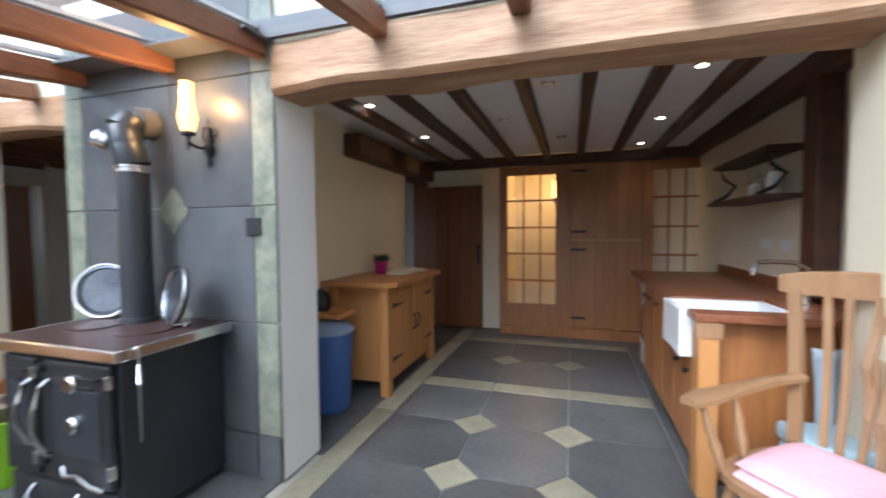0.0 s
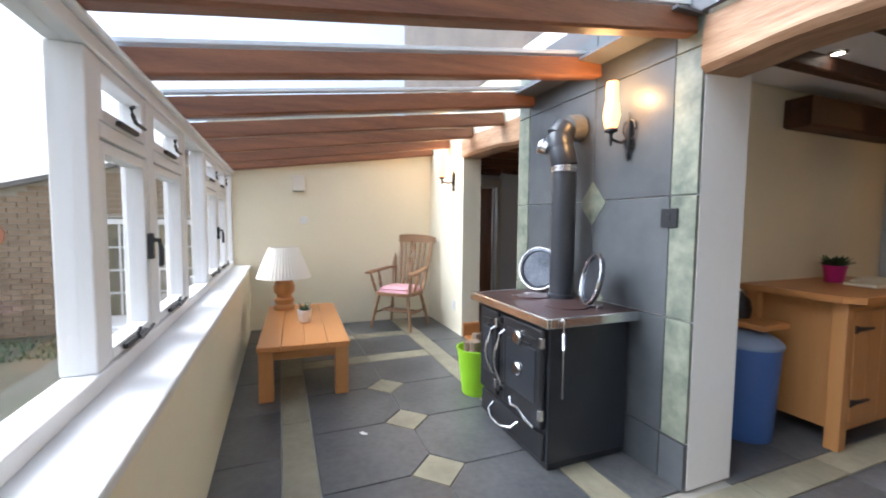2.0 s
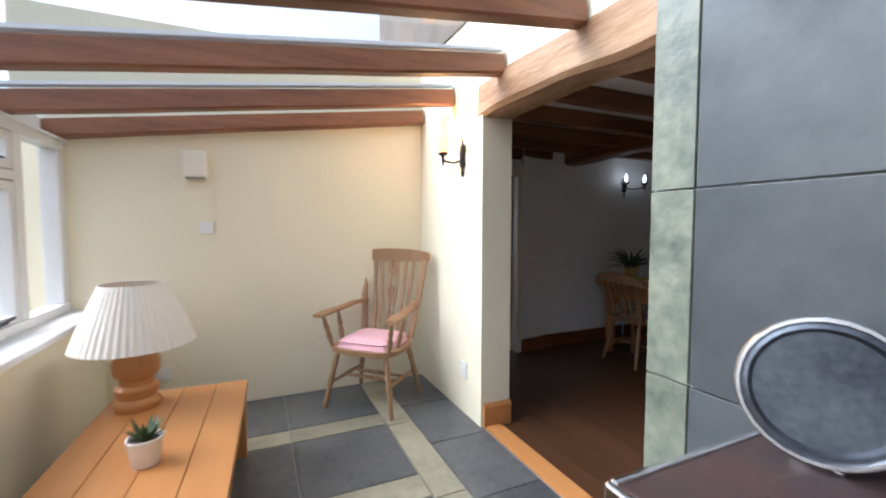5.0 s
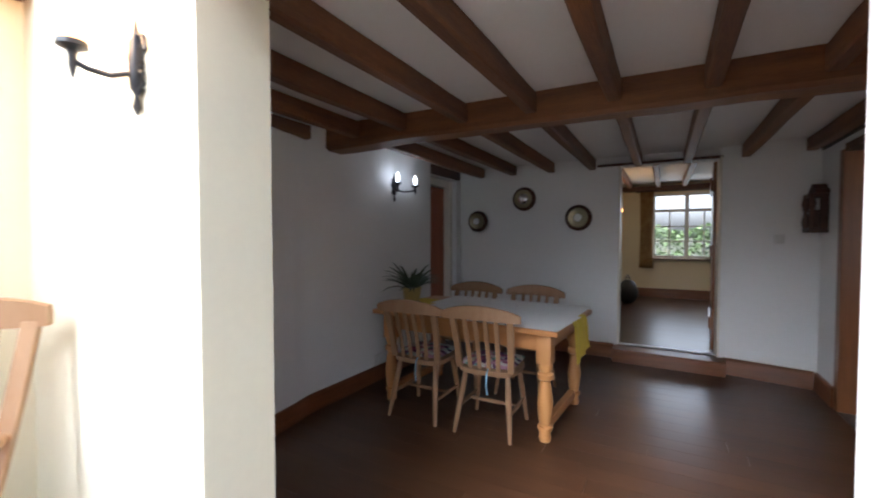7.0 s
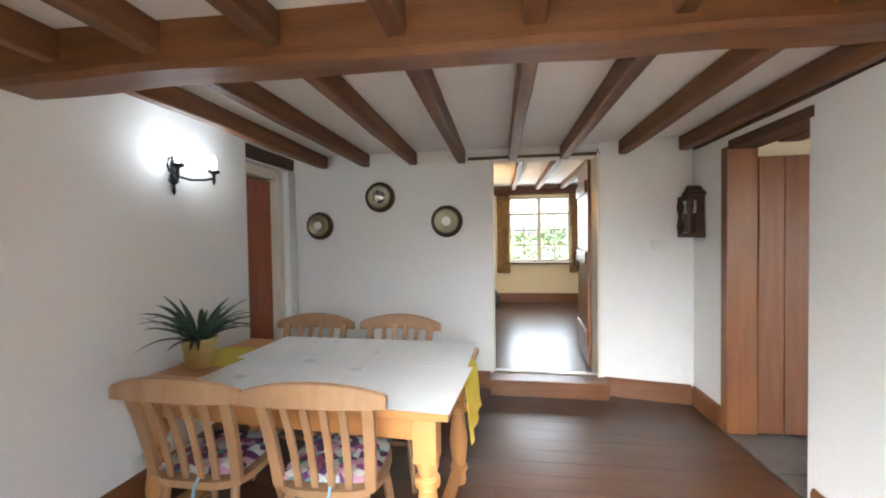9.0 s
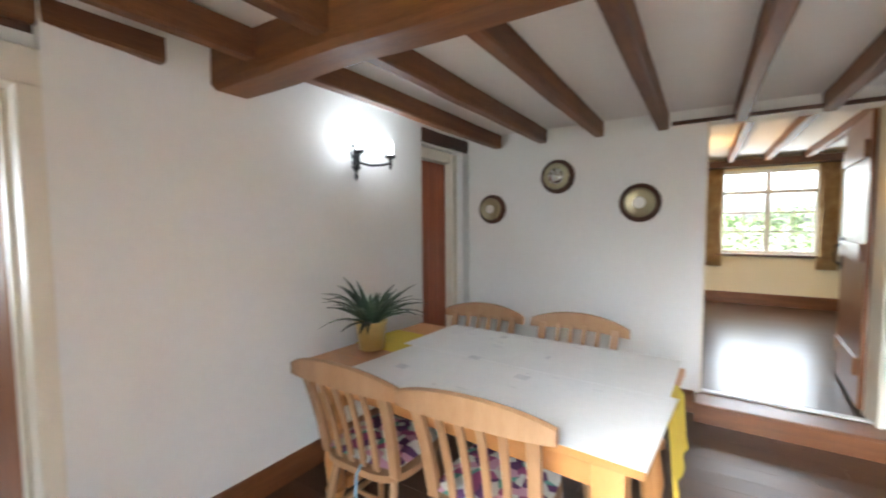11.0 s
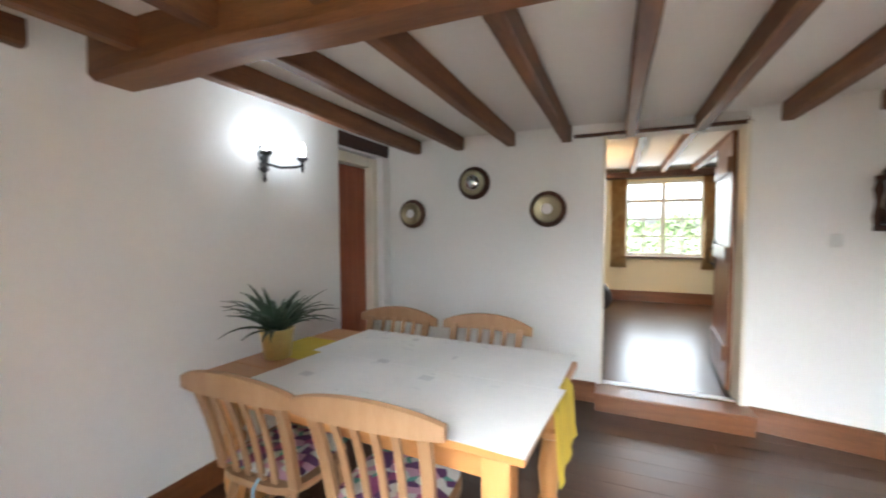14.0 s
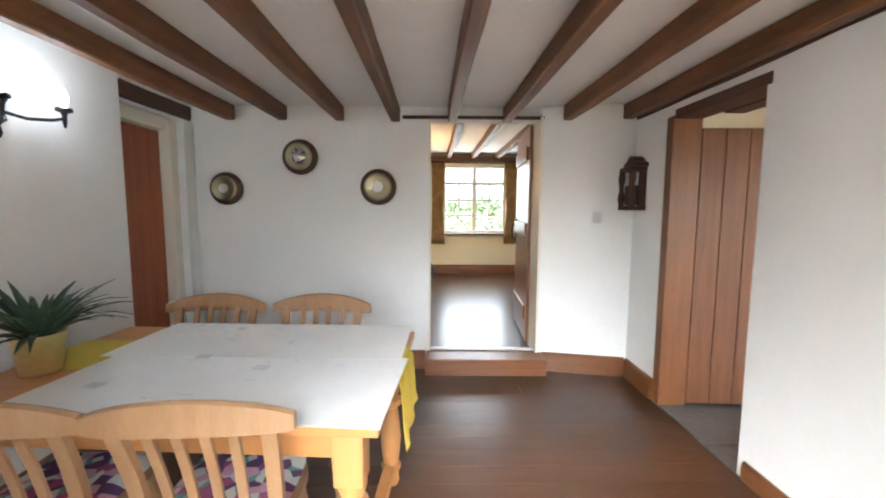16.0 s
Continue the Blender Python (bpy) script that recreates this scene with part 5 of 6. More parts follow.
small_window("window_2", -4.30, -3.09, 11.12, 0.92, 2.22, 2, 3, "white painted cottage window with small panes", 0, 0.32)
small_window("window_3", -0.475, 0.475, 0, 0.80, 1.95, 1, 3, "white painted side room window", 90).matrix_basis = pose(-10.42, 1.775, 0.80, 0, 0, 90)
structure("window_sill_far", boxes((-4.36, 10.93, 0.885, -3.03, 11.1, 0.92), bevel=0.006), DARKBEAM, "dark sill board of the sitting room window", "sill")


def curtain(x, y, z0, z1, w, rz, mat, label, folds=7):
    t = thing("curtain", x, y, z0, rz, label, "curtain")
    bm = bmesh.new()
    n, m = folds * 6, 8
    g = [[bm.verts.new((w * (i / n - 0.5) * (1 - 0.12 * math.sin(math.pi * j / m)), 0.028 * math.sin(2 * math.pi * folds * i / n + 0.4 * j / m), (z1 - z0) * j / m)) for j in range(m + 1)] for i in range(n + 1)]
    for i in range(n):
        for j in range(m):
            bm.faces.new((g[i][j], g[i + 1][j], g[i + 1][j + 1], g[i][j + 1]))
    p = part("cloth", bm, mat, t, smooth=True)
    s = p.modifiers.new("thick", "SOLIDIFY")
    s.thickness = 0.003
    return t


PATT = material("patterned_curtain", (0.55, 0.42, 0.22), 0.9, second=(0.28, 0.15, 0.06), scale=9, fine=40, bump=0.1)
GREENC = material("green_curtain", (0.40, 0.46, 0.30), 0.9, second=(0.31, 0.37, 0.22), scale=6, fine=90, bump=0.1)
curtain(-4.40, 10.93, 0.72, 2.25, 0.26, 0, PATT, "gold patterned curtain beside the sitting room window")
curtain(-3.02, 10.93, 0.72, 2.25, 0.24, 0, PATT, "gold patterned curtain beside the sitting room window")
curtain(-10.22, 2.42, 0.76, 1.86, 0.34, 90, GREENC, "soft green curtain beside the side room window")
for nm, p0, p1, lab in (("curtain_pole", (-4.6, 10.93, 2.255), (-2.85, 10.93, 2.255), "dark curtain pole over the sitting room window"), ("curtain_pole", (-10.22, 1.1, 1.87), (-10.22, 2.68, 1.87), "black iron curtain pole in the side room")):
    bm = bmesh.new()
    rod(bm, p0, p1, [(0, 0.02), (0.01, 0.022), (0.02, 0.010), (0.98, 0.010), (0.99, 0.022), (1, 0.02)], 10)
    tagged(part(nm, bm, IRON, smooth=True), lab, "curtain pole")
run_skirting("baseboard_far", [(-4.85, 11.0), (-2.3, 11.0)], 0.18, 0.025, 0.13, "dark stained skirting in the sitting room")
run_skirting("baseboard_far_west", [(-4.85, 6.9), (-4.85, 11.0)], 0.18, 0.025, 0.13, "dark stained skirting in the sitting room")
run_skirting("baseboard_study", [(-10.3, 0.9), (-10.3, 4.4)], 0.14, 0.022, 0, "dark stained skirting in the side room")
bag = thing("bag", -4.66, 9.9, 0.13, 20, "black soft bag on the sitting room floor", "bag")
bm = bmesh.new()
bmesh.ops.create_uvsphere(bm, u_segments=16, v_segments=10, radius=1)
for v in bm.verts:
    v.co = Vector((v.co.x * 0.18, v.co.y * 0.26, max(-0.98, v.co.z) * 0.22 + 0.216)) * (1 + 0.06 * noise.noise(v.co * 2))
part("body", bm, material("black_nylon", (0.02, 0.02, 0.024), 0.6, vary=0.3, bump=0.3), bag, smooth=True)
bm = bmesh.new()
pipe(bm, [(0, -0.12, 0.40), (0, -0.1, 0.48), (0, 0, 0.52), (0, 0.1, 0.48), (0, 0.12, 0.40)], 0.012)
part("strap", bm, IRON, bag)
hearth = thing("side_cabinet", -2.62, 9.5, 0.13, -90, "white low cabinet with dark open shelf in the sitting room", "cabinet")
part("body", boxes((-0.45, -0.18, 0.0, 0.45, 0.30, 0.08), (-0.45, -0.18, 0.08, -0.40, 0.30, 0.72), (0.40, -0.18, 0.08, 0.45, 0.30, 0.72), (-0.40, 0.27, 0.08, 0.40, 0.30, 0.72), (-0.48, -0.21, 0.72, 0.48, 0.30, 0.76)), PAINT, hearth)
part("shelf", boxes((-0.40, -0.15, 0.36, 0.40, 0.27, 0.385)), DARKBEAM, hearth)

# ---------------------------------------------------------------- side room desk
desk = thing("desk", -9.98, 2.30, 0, 90, "pine desk with drawer and wicker baskets under the window", "desk")
part("desktop", boxes((-0.55, -0.30, 0.76, 0.55, 0.28, 0.79), bevel=0.006), PINEX, desk)
part("drawer_case", boxes((-0.52, -0.27, 0.60, 0.52, 0.27, 0.758)), PINE, desk)
for s in (-0.52, -0.03, 0.48):
    part("upright", boxes((s, -0.27, 0.05, s + 0.04, 0.27, 0.60)), PINE, desk)
part("shelf", boxes((-0.48, -0.26, 0.36, 0.48, 0.26, 0.38)), PINE, desk)
part("plinth", boxes((-0.52, -0.28, 0, 0.52, 0.27, 0.05)), PINE, desk)
WICKER = material("wicker", (0.30, 0.15, 0.06), 0.8, second=(0.16, 0.07, 0.03), scale=30, fine=140, bump=0.6)
for s in (-0.24, 0.245):
    b = thing("storage_basket", -9.98, 2.30 + s, 0.05, 90, "brown wicker basket in the desk shelf", "basket", "desk baskets")
    part("body", boxes((-0.20, -0.25, 0.0, 0.20, 0.24, 0.24), bevel=0.015), WICKER, b)
    part("rim", boxes((-0.207, -0.257, 0.22, 0.207, 0.247, 0.25), bevel=0.008), WICKER, b)
    part("grip", boxes((-0.05, -0.262, 0.15, 0.05, -0.248, 0.19), bevel=0.004), DARKBEAM, b)

# ---------------------------------------------------------------- kitchen screen
scr = thing("oak_screen", -0.45, 5.73, 0, label="oak screen with glazed panels and stable door", category="screen", kind="structure")
sx_ = lambda x: 0.97 * x + 0.32


def upright(x0, x1, z0=0.0, z1=2.14, d=0.06):
    part("stile", boxes((sx_(x0), -d / 2, z0, sx_(x1), d / 2, z1), bevel=0.004), SCREENWOOD, scr)


upright(-1.55, -1.45)
upright(-0.83, -0.64, d=0.08)
upright(0.18, 0.29, d=0.08)
upright(0.80, 0.90)
part("sill_rail", boxes((sx_(-1.55), -0.045, 0.0, sx_(0.9), 0.045, 0.12), bevel=0.004), SCREENWOOD, scr)
for a, b in ((-1.45, -0.83), (0.29, 0.80)):
    g = part("glazed_frame", boxes((sx_(a), -0.025, 0.12, sx_(b), 0.025, 0.40), (sx_(a), -0.025, 2.03, sx_(b), 0.025, 2.14), bevel=0.003), SCREENWOOD, scr)
    for zz in (0.70, 1.04, 1.37, 1.71):
        part("glazing_bar", boxes((sx_(a), -0.02, zz - 0.011, sx_(b), 0.02, zz + 0.011)), SCREENWOOD, g)
    for k in (1, 2):
        xx = sx_(a) + (b - a) * k / 3
        part("glazing_bar", boxes((xx - 0.009, -0.018, 0.40, xx + 0.009, 0.018, 2.03)), SCREENWOOD, g)
    p = part("pane", boxes((sx_(a), -0.003, 0.40, sx_(b), 0.003, 2.03)), PANE, g)
    p.visible_shadow = False
for z0, z1, nm in ((0.14, 1.20, "lower_leaf"), (1.20, 2.16, "upper_leaf")):
    lf = part(nm, boxes((sx_(-0.65), -0.02, z0, sx_(0.19), 0.02, z1)), SCREENWOOD, scr)
    for k in range(6):
        a = -0.63 + 0.80 * k / 6
        part("plank", boxes((sx_(a) + 0.002, -0.032, z0 + 0.01, sx_(a + 0.80 / 6) - 0.002, -0.019, z1 - 0.01), bevel=0.003), SCREENWOOD, lf)
    for zz in (z0 + 0.10, z1 - 0.12):
        part("strap_hinge", boxes((sx_(-0.64), -0.042, zz, sx_(-0.46), -0.032, zz + 0.03)), IRON, lf, "black iron strap hinge")
part("weather_ledge", boxes((sx_(-0.63), -0.055, 1.20, sx_(0.17), -0.02, 1.235), bevel=0.005), PINE, scr)
sconce(-0.95, 7.19, 1.80, 0, [(-0.05, -0.1)], FLAME, "warm glowing wall light behind the glazed screen")

# ---------------------------------------------------------------- kitchen cupboard
cup = thing("cupboard", -2.39, 3.93, 0, 90, "honey pine cupboard with black strap hinges", "cupboard")
part("body", boxes((-0.50, -0.23, 0.10, 0.50, 0.29, 0.88)), PINE, cup)
for s in (-0.56, 0.50):
    for yy in (-0.26, 0.22):
        part("leg", boxes((s, yy, 0, s + 0.075, yy + 0.075, 0.885), bevel=0.006), PINE, cup)
bm = bmesh.new()
prism(bm, [(-0.64, 0.30), (-0.64, -0.27), (-0.56, -0.34), (0.56, -0.34), (0.62, -0.27), (0.62, 0.30)], 0.89, 0.93)
part("top", bm, PINEX, cup)
for s in (-1, 1):
    d = part("door", boxes((0.01 if s > 0 else -0.475, -0.25, 0.14, 0.475 if s > 0 else -0.01, -0.231, 0.86), bevel=0.004), PINE, cup)
    for k in range(3):
        a = (0.02 if s > 0 else -0.465) + 0.148 * k
        part("plank", boxes((a + 0.002, -0.259, 0.17, a + 0.146, -0.249, 0.83), bevel=0.003), PINE, d)
    for zz in (0.26, 0.70):
        bm = bmesh.new()
        e = s * 0.47
        prism(bm, [(e, 0.0), (e, 0.05), (e - s * 0.06, 0.035), (e - s * 0.19, 0.027), (e - s * 0.21, 0.02), (e - s * 0.19, 0.012), (e - s * 0.06, 0.01)], 0, 0.006)
        bmesh.ops.transform(bm, matrix=pose(0, -0.259, zz, 90, 0, 0), verts=bm.verts)
        part("strap_hinge", bm, IRON, d, "black iron strap hinge")
    bm = bmesh.new()
    pipe(bm, [(s * 0.04, -0.259, 0.44), (s * 0.045, -0.295, 0.46), (s * 0.05, -0.30, 0.51), (s * 0.045, -0.295, 0.56), (s * 0.04, -0.259, 0.58)], 0.009)
    part("handle", bm, DARKBEAM, d, "dark curved pull")
MAGENTA = material("magenta_pot", (0.45, 0.02, 0.18), 0.4, vary=0.1, bump=0.03)
pot_plant("pot_plant", -2.49, 4.0, 0.93, 0.065, 0.12, MAGENTA, "bushy green plant in a magenta pot on the cupboard", 90, 0.10, 0.03, 0.6, LEAF, 1.3, 8)
bk = thing("open_book", -2.32, 4.27, 0.93, 70, "open paperback book lying on the cupboard", "book")
PAGES = material("book_pages", (0.75, 0.68, 0.52), 0.8, vary=0.1, bump=0.05)
for s in (-1, 1):
    bm = bmesh.new()
    n = 6
    lo = [(s * 0.15 * i / n, 0) for i in range(n + 1)]
    hi = [(s * 0.15 * i / n, 0.012 + 0.022 * math.sin(math.pi * min(1, 0.25 + i / n * 0.75))) for i in range(n + 1)]
    prism(bm, lo + hi[::-1], -0.11, 0.11)
    bmesh.ops.transform(bm, matrix=pose(0, 0, 0, 90, 0, 0), verts=bm.verts)
    part("pages", bm, PAGES, bk)
b2 = thing("book", -2.30, 4.02, 0.93, 85, "closed pale book lying on the cupboard", "book")
part("cover", boxes((-0.12, -0.09, 0, 0.12, 0.09, 0.018), bevel=0.003), PAGES, b2)
kb = thing("kitchen_bin", -2.49, 3.10, 0, label="blue plastic bin with pale lid beside the cupboard", category="bin")
BLUEP = material("blue_plastic", (0.06, 0.13, 0.36), 0.45, vary=0.12, bump=0.03)
bm = bmesh.new()
rod(bm, (0, 0, 0), (0, 0, 0.58), [(0, 0.145), (0.02, 0.15), (0.95, 0.175), (1, 0.178)], 28)
part("tub", bm, BLUEP, kb, smooth=True)
bm = bmesh.new()
rod(bm, (0, 0, 0.58), (0, 0, 0.67), [(0, 0.185), (0.2, 0.186), (0.5, 0.16), (0.9, 0.10), (1, 0.02)], 28)
part("lid", bm, material("grey_blue_plastic", (0.25, 0.32, 0.45), 0.45, vary=0.1), kb, smooth=True)
st = thing("wooden_shelf_board", -2.56, 3.16, 0.69, label="short pine shelf with dark kettle beside the cupboard", category="shelf")
part("board", boxes((-0.13, -0.14, 0, 0.20, 0.12, 0.035), bevel=0.005), PINEX, st)
part("bracket", boxes((-0.13, -0.12, -0.10, -0.11, 0.10, 0.0)), PINE, st)
kt = thing("kettle", -2.60, 3.16, 0.725, label="small dark kettle on the shelf", category="kettle")
bm = bmesh.new()
rod(bm, (0, 0, 0), (0, 0, 0.17), [(0, 0.07), (0.3, 0.08), (0.7, 0.065), (0.9, 0.03), (1, 0.012)], 18)
part("body", bm, IRON, kt, smooth=True)

# ---------------------------------------------------------------- worktop run
CY0, CY1 = 2.60, 4.88
wt = thing("worktop", 0.22, 3.82, 0.88, label="dark reddish wooden worktop along the kitchen wall", category="worktop")
part("slab", boxes((-0.39, -0.56, 0, 0.395, 1.14, 0.04), (-0.39, -1.14, 0, 0.395, -0.99, 0.04), (0.12, -0.99, 0, 0.395, -0.56, 0.04), bevel=0.006), WORKTOP, wt)
part("upstand", boxes((0.375, -1.14, 0.04, 0.395, 1.14, 0.12)), WORKTOP, wt)
sink = thing("sink", 0.07, 3.045, 0.66, label="white ceramic butler sink", category="sink")
part("bowl", boxes((-0.27, -0.20, 0, 0.25, 0.20, 0.03), (-0.27, -0.20, 0.03, -0.24, 0.20, 0.25), (0.22, -0.20, 0.03, 0.25, 0.20, 0.25), (-0.24, -0.20, 0.03, 0.22, -0.17, 0.25), (-0.24, 0.17, 0.03, 0.22, 0.20, 0.25), bevel=0.006), PAINT, sink)
tap = thing("tap", 0.44, 3.05, 0.92, label="chrome swan neck kitchen tap", category="tap")
bm = bmesh.new()
rod(bm, (0, 0, 0), (0, 0, 0.12), [(0, 0.03), (0.1, 0.03), (0.15, 0.018), (1, 0.016)], 14)
pipe(bm, [(0, 0, 0.11), (0, 0, 0.20), (-0.06, 0, 0.23), (-0.16, 0, 0.235), (-0.22, 0, 0.23), (-0.24, 0, 0.20), (-0.245, 0, 0.16)], 0.012, 10)
part("spout", bm, CHROME, tap, smooth=True)
bm = bmesh.new()
pipe(bm, [(0, 0, 0.10), (0.0, 0.07, 0.13), (0.0, 0.11, 0.135)], 0.009)
part("lever", bm, CHROME, tap, smooth=True)


def base_unit(y0, y1, label, drawers=False):
    u = thing("base_cabinet", 0.22, (y0 + y1) / 2 + 0.08, 0, -90, label, "cabinet", "kitchen base units")
    w = (y1 - y0) / 2
    part("body", boxes((-w, -0.33, 0.10, w, 0.33, 0.66 if drawers else 0.878)), SCREENWOOD, u)
    part("plinth", boxes((-w, -0.28, 0, w, 0.33, 0.10)), DARKBEAM, u)
    top = 0.64 if drawers else 0.86
    n = 2
    for k in range(n):
        a = -w + 2 * w * k / n
        d = part("door", boxes((a + 0.01, -0.352, 0.12, a + 2 * w / n - 0.01, -0.331, top), bevel=0.004), SCREENWOOD, u)
        bm = bmesh.new()
        rod(bm, (a + w / n, -0.352, top - 0.08), (a + w / n, -0.38, top - 0.08), [(0, 0.010), (0.5, 0.010), (0.7, 0.020), (1, 0.014)], 12)
        part("knob", bm, IRON, d, smooth=True)
    return u


base_unit(2.76, 3.18, "oak base unit under the butler sink", True)
base_unit(3.19, 3.86, "oak base cabinet with two doors")
base_unit(3.87, 4.28, "oak base cabinet with two doors")
ew = thing("worktop_end_frame", 0.22, 2.75, 0, label="open oak end frame carrying the worktop", category="frame")
part("post", boxes((-0.37, -0.06, 0, -0.28, 0.06, 0.88), bevel=0.005), PINE, ew)
part("end_panel", boxes((-0.28, 0.045, 0.05, 0.34, 0.065, 0.88)), SCREENWOOD, ew)
part("trim", boxes((-0.38, -0.065, 0.80, -0.27, -0.055, 0.875)), CHAIRWOOD, ew)
wm = thing("washing_machine", 0.23, 4.665, 0, -90, "white washing machine under the worktop", "washing machine")
part("body", boxes((-0.295, -0.30, 0.01, 0.295, 0.28, 0.85), bevel=0.01), PAINT, wm)
bm = bmesh.new()
rod(bm, (0, -0.30, 0.45), (0, -0.335, 0.45), [(0, 0.18), (0.6, 0.18), (1, 0.14)], 28)
part("porthole", bm, CHROME, wm, smooth=True)
part("control_panel", boxes((-0.28, -0.306, 0.72, 0.28, -0.299, 0.84), bevel=0.003), WHITEPL, wm)
bx = thing("storage_box", 0.32, 2.43, 0, 5, "pale blue bin standing in front of the worktop end", "bin")
PBLUE = material("pale_blue_enamel", (0.42, 0.58, 0.66), 0.4, vary=0.1, bump=0.03)
part("body", boxes((-0.19, -0.13, 0, 0.19, 0.13, 0.42), bevel=0.02), PBLUE, bx)
part("lid", boxes((-0.20, -0.14, 0.42, 0.20, 0.14, 0.50), bevel=0.025), PBLUE, bx)
tw = curtain(0.40, 2.62, 0.30, 0.80, 0.26, 4, material("checked_towel", (0.50, 0.58, 0.64), 0.95, second=(0.30, 0.40, 0.48), scale=40, fine=120, bump=0.3), "blue checked tea towel hanging from the worktop rail", 3)
tw.name = "tea_towel"
tagged(tw, category="towel")
shf = thing("wall_shelf", 0.615, 3.95, 1.52, -90, "black iron and timber wall shelf in two tiers", "shelf")
part("board", boxes((-0.50, -0.26, 0, 0.50, -0.002, 0.03), bevel=0.004), DARKBEAM, shf)
part("board", boxes((-0.50, -0.22, 0.30, 0.50, -0.002, 0.33), bevel=0.004), DARKBEAM, shf)
for s in (-0.42, 0.42):
    bm = bmesh.new()
    pipe(bm, [(s, -0.005, 0.31), (s, -0.20, 0.30), (s, -0.16, 0.22), (s, -0.08, 0.16), (s, -0.14, 0.08), (s, -0.24, 0.03)], 0.014)
    part("bracket", bm, IRON, shf)
for k, (yy, r, h, mt) in enumerate(((3.75, 0.045, 0.13, PANE), (3.62, 0.04, 0.15, WHITEPL), (3.90, 0.05, 0.10, CREAMPAINT))):
    j = thing("jar", 0.50, yy, 1.55, label="small storage jar on the wall shelf", category="jar", group="shelf jars")
    bm = bmesh.new()
    rod(bm, (0, 0, 0), (0, 0, h), [(0, r), (0.8, r), (0.9, r * 0.75), (1, r * 0.75)], 16)
    part("body", bm, mt, j, smooth=True)
    bm = bmesh.new()
    rod(bm, (0, 0, h), (0, 0, h + 0.02), [(0, r * 0.8), (1, r * 0.8)], 16)
    part("lid", bm, BRASS, j, smooth=True)
for sx, sy in SPOTS + [(-0.9, 3.21), (-1.31, 3.99), (-0.85, 4.8)]:
    d = thing("downlight", sx, sy, 2.285, label="small round recessed ceiling downlight", category="downlight", group="kitchen downlights")
    bm = bmesh.new()
    rod(bm, (0, 0, -0.008), (0, 0, 0), [(0, 0.032), (0, 0.045), (1, 0.048)], 20)
    part("ring", bm, CHROME, d, smooth=True)
    bm = bmesh.new()
    rod(bm, (0, 0, -0.0095), (0, 0, -0.0075), [(0, 0.028), (1, 0.03)], 16)
    part("bulb", bm, SPOTGLOW if (sx, sy) in SPOTS else WHITEPL, d).visible_shadow = False

scrap = thing("paper_scrap", -3.33, 0.83, 0.0, 30, "tiny torn white paper scrap on the slate floor", "paper")
bm = bmesh.new()
prism(bm, [(-0.03, -0.01), (0.0, -0.018), (0.03, 0.0), (0.018, 0.016), (-0.005, 0.008), (-0.02, 0.014)], 0.001, 0.004)
part("paper", bm, WHITEPL, scrap)

# ---------------------------------------------------------------- outside
GROUND = material("garden_ground", (0.06, 0.052, 0.036), 0.95, second=(0.03, 0.04, 0.015), scale=1.2, fine=18, bump=0.8)
structure("ground", boxes((-400, -400, -0.5, 400, 400, -0.32)), GROUND, "dark earth and moss of the garden", "ground")
lawn = bmesh.new()
rnd = random.Random(11)
for k in range(2600):
    gx, gy = rnd.uniform(-7.9, -6.9), rnd.uniform(-6.0, -1.0)
    leaf(lawn, (gx, gy, -0.33), (rnd.uniform(-1, 1), rnd.uniform(-1, 1), rnd.uniform(1, 2.5)), rnd.uniform(0.04, 0.10), 0.014, 0.6, 2)
tagged(part("grass", lawn, LEAF), "short mossy grass along the garden wall", "grass", kind="stuff")
BRICK = material("pale_brick", (0.33, 0.245, 0.165), 0.85, second=(0.19, 0.13, 0.085), scale=6, fine=50, bump=0.5, spread=0.5)
MORTAR = material("mortar", (0.40, 0.37, 0.32), 0.95, vary=0.2, scale=20, bump=0.4)
shed = thing("outbuilding", -8.2, -4.37, -0.32, -90, "old pale brick outbuilding with sloping roof and white glazed doors", "outbuilding")
VERGE = lambda x: 2.47 - 0.285 * (x + 2.75)


def gable(x0, x1, z0):
    """A stretch of the end wall under the sloping verge."""
    bm = bmesh.new()
    prism(bm, [(x0, z0), (x1, z0), (x1, VERGE(x1)), (x0, VERGE(x0))], 0.012, 0.25)
    bmesh.ops.transform(bm, matrix=pose(0, 0, 0, 90, 0, 0), verts=bm.verts)
    part("wall", bm, MORTAR, shed)


